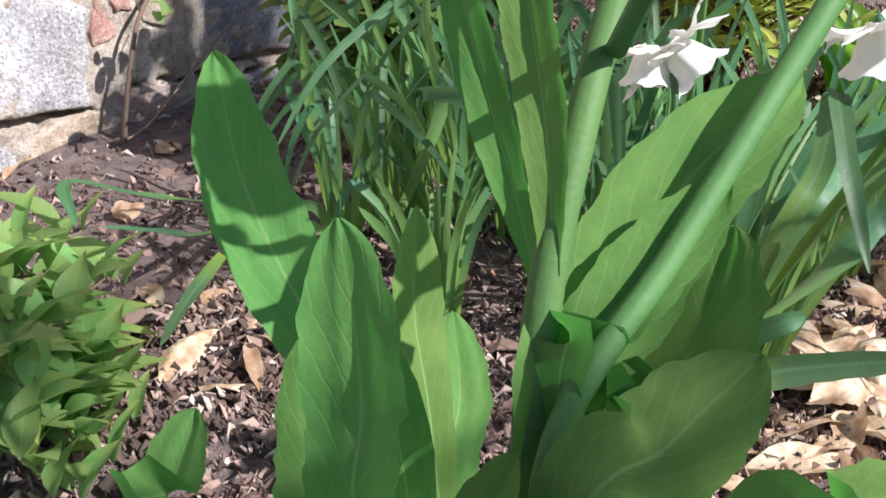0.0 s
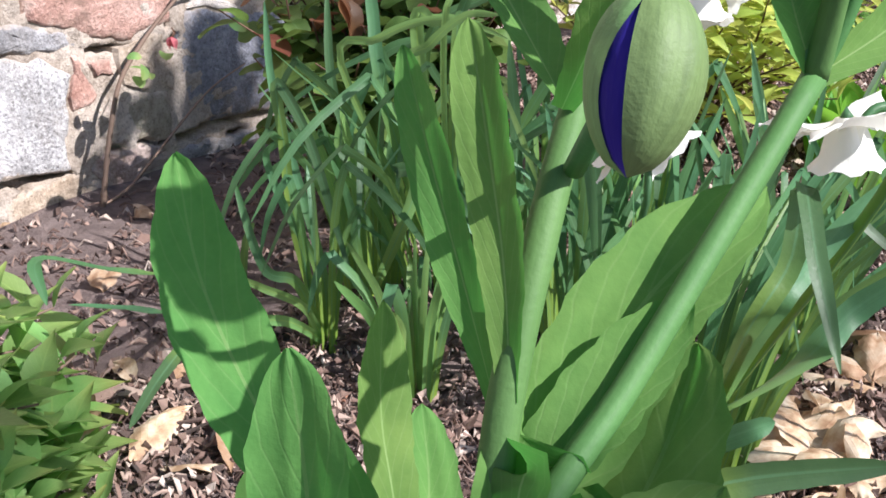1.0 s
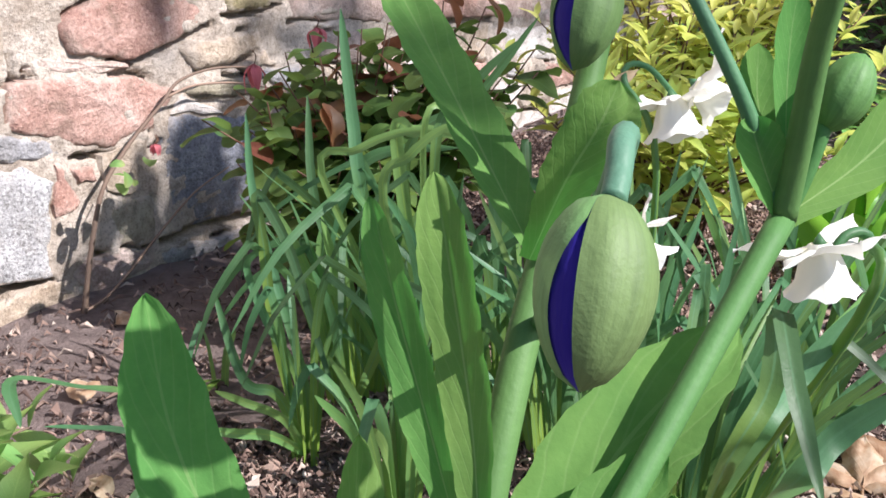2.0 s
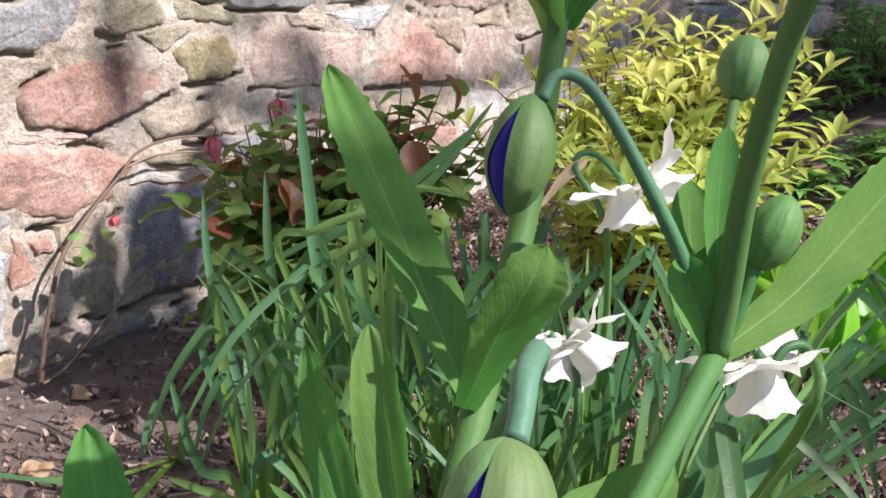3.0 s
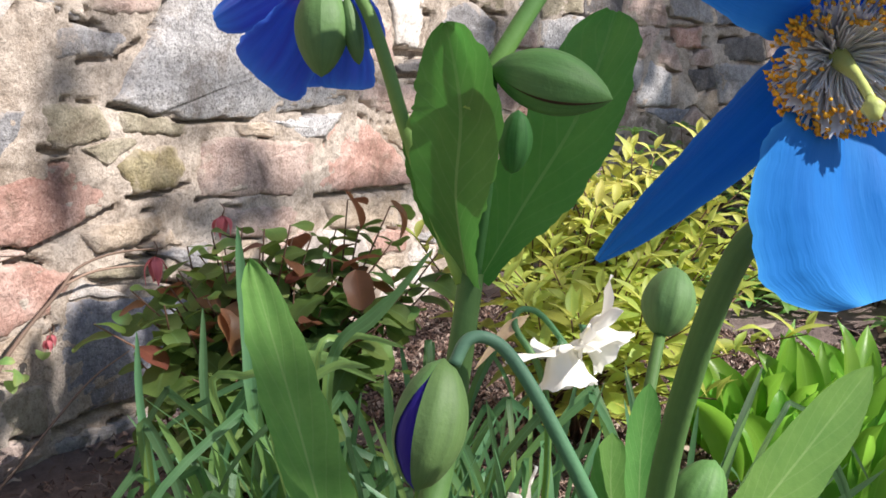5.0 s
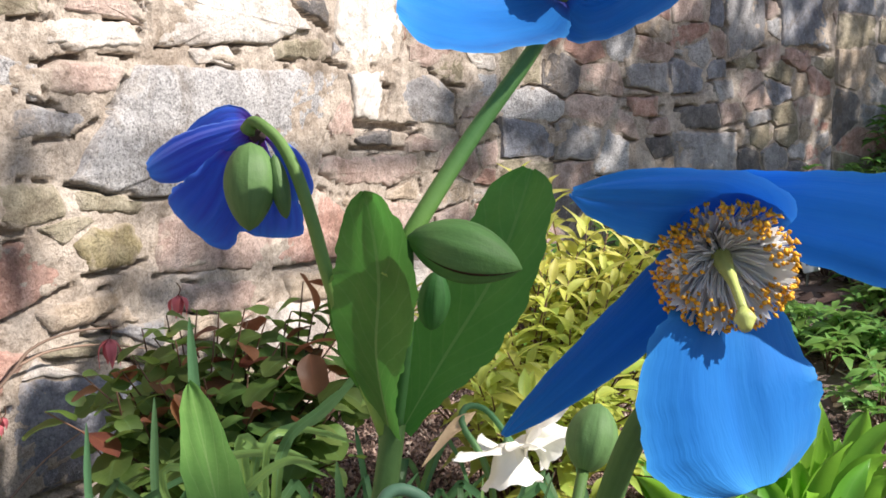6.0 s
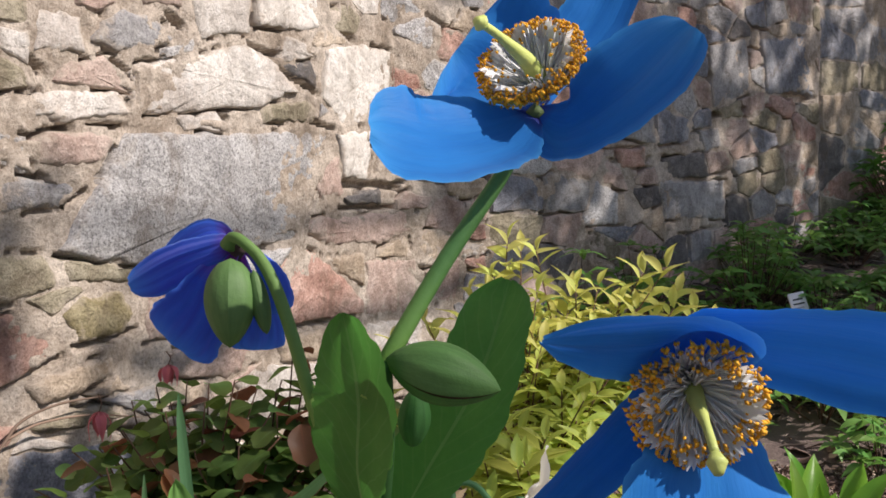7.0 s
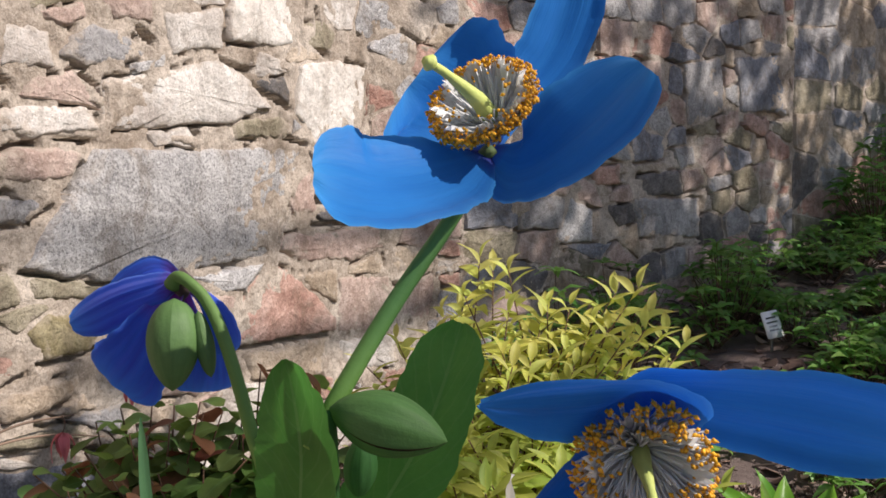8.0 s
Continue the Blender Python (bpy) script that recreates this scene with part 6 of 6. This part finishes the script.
def tree(x, y, height, crowns, seed):
    rng = random.Random(seed)
    girth = min(1.0, (height / 6) ** 1.5)
    p = root("shade_tree", (x, y, ground_z(x, y)), "unseen broad-leaved tree, added to shade the wall and bed", "tree", "trees round the bed")
    part("trunk", tube([(x, y, -0.2), (x + 0.05, y, height * 0.3), (x - 0.05, y + 0.1, height * 0.6), (x, y, height * 0.9)], [0.20 * girth, 0.16 * girth, 0.12 * girth, 0.05 * girth], 12, 20, 0.05, seed), BARK, p)
    mass = []
    for c, r, n in crowns:
        c = Vector(c)
        part("limb", tube([(x, y, min(height * 0.5, c.z * 0.7)), (Vector((x, y, c.z)) + c) / 2, c], [0.07 * girth, 0.04 * girth, 0.012 * girth], 7, 10, 0.05, seed), BARK, p)
        for _ in range(n):
            d = Vector((rng.gauss(0, 1), rng.gauss(0, 1), rng.gauss(0, 1))).normalized() * (rng.random() ** 0.4)
            at = c + Vector((d.x * r[0], d.y * r[1], d.z * r[2]))
            m = leaf_pose(at, (rng.uniform(-1, 1), rng.uniform(-1, 1)), rng.uniform(-0.8, 0.4), rng.uniform(0.7, 1.3), rng.uniform(-1, 1))
            g = blade([(0, 0, 0), (0.06, 0, 0.01), (0.12, 0, -0.02)], 0.07, (0, 0, 1), OVATE, 0.2, 0.0, 0, 1, 3, 2)
            mass.append(([m @ Vector(q) for q in g[0]], g[1], g[2]))
    tagged(part("crown", join(mass), TREE_LEAF, p), kind="stuff")


# its last four crowns only serve to shade near wall, barrenwort and poppy whorl
tree(6.2, -4.2, 6.0, [((3.60, -2.9, 3.47), (0.62, 0.6, 0.55), 330), ((3.72, -3.0, 4.40), (0.70, 0.6, 0.6), 330), ((4.73, -3.1, 3.83), (0.8, 0.7, 0.7), 470), ((5.83, -3.2, 3.95), (0.9, 0.8, 0.8), 470),
                       ((5.08, -3.4, 5.01), (1.2, 0.8, 0.7), 500),
                       ((2.05, -3.58, 4.86), (0.30, 0.15, 0.16), 5), ((2.00, -3.86, 4.50), (0.17, 0.14, 0.17), 52), ((2.24, -3.44, 4.55), (0.20, 0.12, 0.09), 11), ((1.20, -4.24, 4.53), (0.09, 0.08, 0.06), 5)], 61)
tree(9.6, -4.5, 7.0, [((7.5, -3.3, 4.08), (1.2, 0.8, 1.1), 1500), ((9.48, -3.4, 4.51), (1.5, 0.8, 1.1), 1500)], 62)
# unseen small tree added so its low twigs shade wall foot and poppy leaves
tree(3.6, -2.3, 3.2, [((1.72, -1.0, 2.15), (0.25, 0.12, 0.09), 32), ((1.50, -1.00, 2.08), (0.22, 0.10, 0.10), 14), ((0.555, -1.765, 1.90), (0.05, 0.04, 0.05), 5), ((0.485, -1.68, 1.92), (0.05, 0.05, 0.06), 6), ((3.6, -2.1, 3.0), (0.4, 0.4, 0.4), 200)], 63)

# ---- fallen leaves ----


def fallen_leaf(at, length, width, turn, curl, seed):
    at = Vector(at)
    d = V(math.cos(turn), math.sin(turn), 0)
    z = ground_z(at.x, at.y)
    a, b = at - d * length / 2, at + d * length / 2
    a.z, b.z = ground_z(a.x, a.y) + 0.004, ground_z(b.x, b.y) + 0.006
    m = (a + b) / 2 + V(0, 0, curl * length)
    geo = blade([a, m, b], width, (0, 0, 1), OVATE, 0.55 * math.sin(seed * 1.7), 0.14, 0.9 * math.sin(seed * 2.9), seed, 14, 8, 7, 0.07, 0.05)
    single("fallen_leaf", geo, DEAD, "curled tan fallen leaf on the soil", "fallen leaf", "fallen leaves on the bed")


for k, (q, l, w, turn, curl) in enumerate((
    ((0.665, 0.159, 0.050), 0.10, 0.06, 0.4, 0.18),
    ((0.633, 0.178, 0.050), 0.08, 0.05, 2.2, 0.15),
    ((0.636, 0.127, 0.050), 0.09, 0.05, 1.2, 0.1),
    ((0.512, 0.129, 0.050), 0.085, 0.03, 2.1, 0.06),
    ((0.529, 0.103, 0.050), 0.07, 0.03, 0.5, 0.05),
    ((0.791, 0.161, 0.040), 0.08, 0.05, 1.5, 0.1),
    ((0.465, 0.154, 0.050), 0.022, 0.018, 0.5, 0.05),
    ((0.478, 0.138, 0.050), 0.05, 0.02, 2.6, 0.08),
    ((0.865, 0.155, 0.020), 0.09, 0.06, 1.0, 0.2),
    ((1.427, 0.211, 0.000), 0.08, 0.03, 0.3, 0.1),
    ((1.035, 0.134, 0.040), 0.03, 0.024, 0.3, 0.1))):
    fallen_leaf(q, l, w, turn, curl, 700 + k)
for k, (q, l, w, turn, curl) in enumerate((
    ((0.420, 0.576, 0.000), 0.075, 0.035, 0.2, 0.12),
    ((0.396, 0.637, 0.000), 0.07, 0.035, 1.0, 0.15),
    ((0.437, 0.526, 0.000), 0.08, 0.016, 0.9, 0.06),
    ((0.804, 0.664, 0.000), 0.06, 0.03, 1.0, 0.2),
    ((0.476, 0.531, 0.000), 0.05, 0.02, 2.0, 0.1),
    ((0.646, 1.120, 0.000), 0.06, 0.015, 0.3, 0.1),
    ((0.973, 1.276, 0.000), 0.05, 0.03, 0.3, 0.1),
    ((0.794, 1.026, 0.000), 0.05, 0.035, 1.3, 0.1),
    ((0.613, 0.876, 0.000), 0.05, 0.035, 0.7, 0.2))):
    fallen_leaf(q, l, w, turn, curl, 720 + k)
for k, (q, l, w, turn) in enumerate((((0.562, 0.159, 0.050), 0.06, 0.02, 0.9), ((0.564, 0.137, 0.050), 0.07, 0.03, 2.4), ((0.566, 0.116, 0.050), 0.06, 0.025, 0.2), ((0.513, 0.161, 0.050), 0.05, 0.018, 1.7),
                                     ((0.519, 0.141, 0.050), 0.055, 0.02, 1.1), ((0.540, 0.120, 0.050), 0.05, 0.02, 2.8), ((0.569, 0.100, 0.050), 0.06, 0.03, 1.4), ((0.482, 0.113, 0.050), 0.045, 0.02, 0.6),
                                     ((0.480, 0.167, 0.050), 0.045, 0.016, 2.0), ((0.662, 0.196, 0.050), 0.06, 0.04, 1.8), ((0.718, 0.161, 0.050), 0.06, 0.04, 0.7), ((0.493, 0.573, 0.000), 0.045, 0.015, 0.4),
                                     ((0.402, 0.521, 0.000), 0.05, 0.02, 2.2), ((0.472, 0.680, 0.000), 0.045, 0.02, 1.3), ((0.502, 0.635, 0.000), 0.04, 0.012, 0.1))):
    fallen_leaf(q, l, w, turn, 0.08 + 0.03 * (k % 3), 760 + k)


def lobed_leaf(at, size, turn, seed):
    """A large dry leaf with five pointed lobes, curled up from the soil."""
    at = Vector(at)
    at.z = ground_z(at.x, at.y) + 0.006
    geos = []
    for k, (a, l) in enumerate(((-1.5, 0.55), (-0.75, 0.85), (0.0, 1.0), (0.75, 0.85), (1.5, 0.55))):
        d = V(math.cos(turn + a), math.sin(turn + a), 0)
        up = 0.16 + 0.10 * math.sin(seed + 2.1 * k)
        pts = [at, at + d * size * l * 0.5 + V(0, 0, size * up), at + d * size * l + V(0, 0, size * up * 0.7)]
        geos.append(blade(pts, size * l * 0.44, (-0.3, -0.3, 1), OVATE, -0.55, 0.14, 0.5 * math.sin(3 * k + seed), seed * 9 + k, 14, 8, 8, 0.07, 0.05))
    stalk = tube([at, at - V(math.cos(turn), math.sin(turn), -0.1) * size * 0.6], [0.0014, 0.001], 5, 4)
    single("fallen_leaf", join(geos + [stalk]), DEAD, "large curled tan lobed leaf on the soil", "fallen leaf", "fallen leaves on the bed")


lobed_leaf((0.634, 0.145, 0.050), 0.105, 0.7, 1)
lobed_leaf((0.630, 0.112, 0.050), 0.085, 1.9, 2)
lobed_leaf((0.813, 0.144, 0.040), 0.075, 0.2, 4)

# ---- bark and leaf litter ----


def litter(n, seed, area, size):
    rng = random.Random(seed)
    verts, faces = [], []
    x0, y0, x1, y1 = area
    for _ in range(n):
        x, y = rng.uniform(x0, x1), rng.uniform(y0, y1)
        if y > 0.66 and x < 1.3 and rng.random() < 0.86:
            continue
        if rng.random() > 0.50 + 0.9 * (noise.noise(V(x * 3, y * 3, 7)) + 0.3):
            continue
        l, w = size * rng.uniform(0.5, 2.0) * rng.uniform(0.6, 1.2), size * rng.choice((0.07, 0.10, 0.16, 0.25, 0.4, 0.7)) * rng.uniform(0.6, 1.2)
        a = rng.uniform(0, 6.28)
        d, s = V(math.cos(a), math.sin(a), rng.uniform(-0.35, 0.35)), V(-math.sin(a), math.cos(a), rng.uniform(-0.5, 0.5))
        c = V(x, y, ground_z(x, y) + rng.uniform(0.0, 0.006))
        k = len(verts)
        h = V(0, 0, rng.uniform(0.001, 0.006))
        verts += [c - d * l / 2 - s * w / 3, c - d * l * 0.1 - s * w / 2 + h, c + d * l / 2 - s * w / 5, c + d * l * 0.42 + s * w / 3, c + s * w / 2 + h * 1.6, c - d * l * 0.45 + s * w / 4]
        verts += [v - V(0, 0, 0.0016) for v in verts[k:k + 6]]
        faces += [(k, k + 1, k + 4, k + 5), (k + 1, k + 2, k + 3, k + 4)]
        faces += [(k + i, k + 6 + i, k + 6 + (i + 1) % 6, k + (i + 1) % 6) for i in range(6)]
    return verts, faces


near_v, near_f = litter(80000, 1, (0.15, -0.35, 2.0, 1.13), 0.0112)
far_v, far_f = litter(9000, 2, (2.0, -1.2, 6.5, 1.12), 0.05)
for area, n, seed, size in (((-1.4, -1.3, 2.0, -0.36), 5000, 3, 0.04), ((-1.4, -0.35, 0.14, 1.12), 4000, 4, 0.04), ((0.15, -0.35, 2.0, 1.13), 5200, 5, 0.024)):
    more_v, more_f = litter(n, seed, area, size)
    near_f = near_f + [tuple(i + len(near_v) for i in f) for f in more_f]
    near_v = near_v + more_v
k = len(near_v)
bits = new("bark_litter", mesh_of(near_v + far_v, near_f + [tuple(i + k for i in f) for f in far_f], None, LITTER, False))
tagged(bits, "scattered bark chips and broken dead leaves", "leaf litter", kind="stuff")

# ---- stones of the wall ----


def lay_stones():
    near = sorted(range(len(STONE_LIST)), key=lambda k: (k >= len(HEROES), abs(centre(STONE_LIST[k][1])[0] - 1.6) + max(0, centre(STONE_LIST[k][1])[1] - 1.0) * 3))
    single_ones = set(near[:300])
    rest = {}
    for k, s in enumerate(STONE_LIST):
        geo = stone_geo(s, k)
        if k in single_ones:
            ob = new("stone", mesh_of(*geo, STONES[s[0]], k < len(HEROES)))
            ob.parent = wall
        else:
            rest.setdefault(s[0], []).append(geo)
    for colour, geos in rest.items():
        ob = new("rubble", mesh_of(*join(geos), STONES[colour], False))
        ob.parent = wall
        tagged(ob, kind="stuff")


lay_stones()
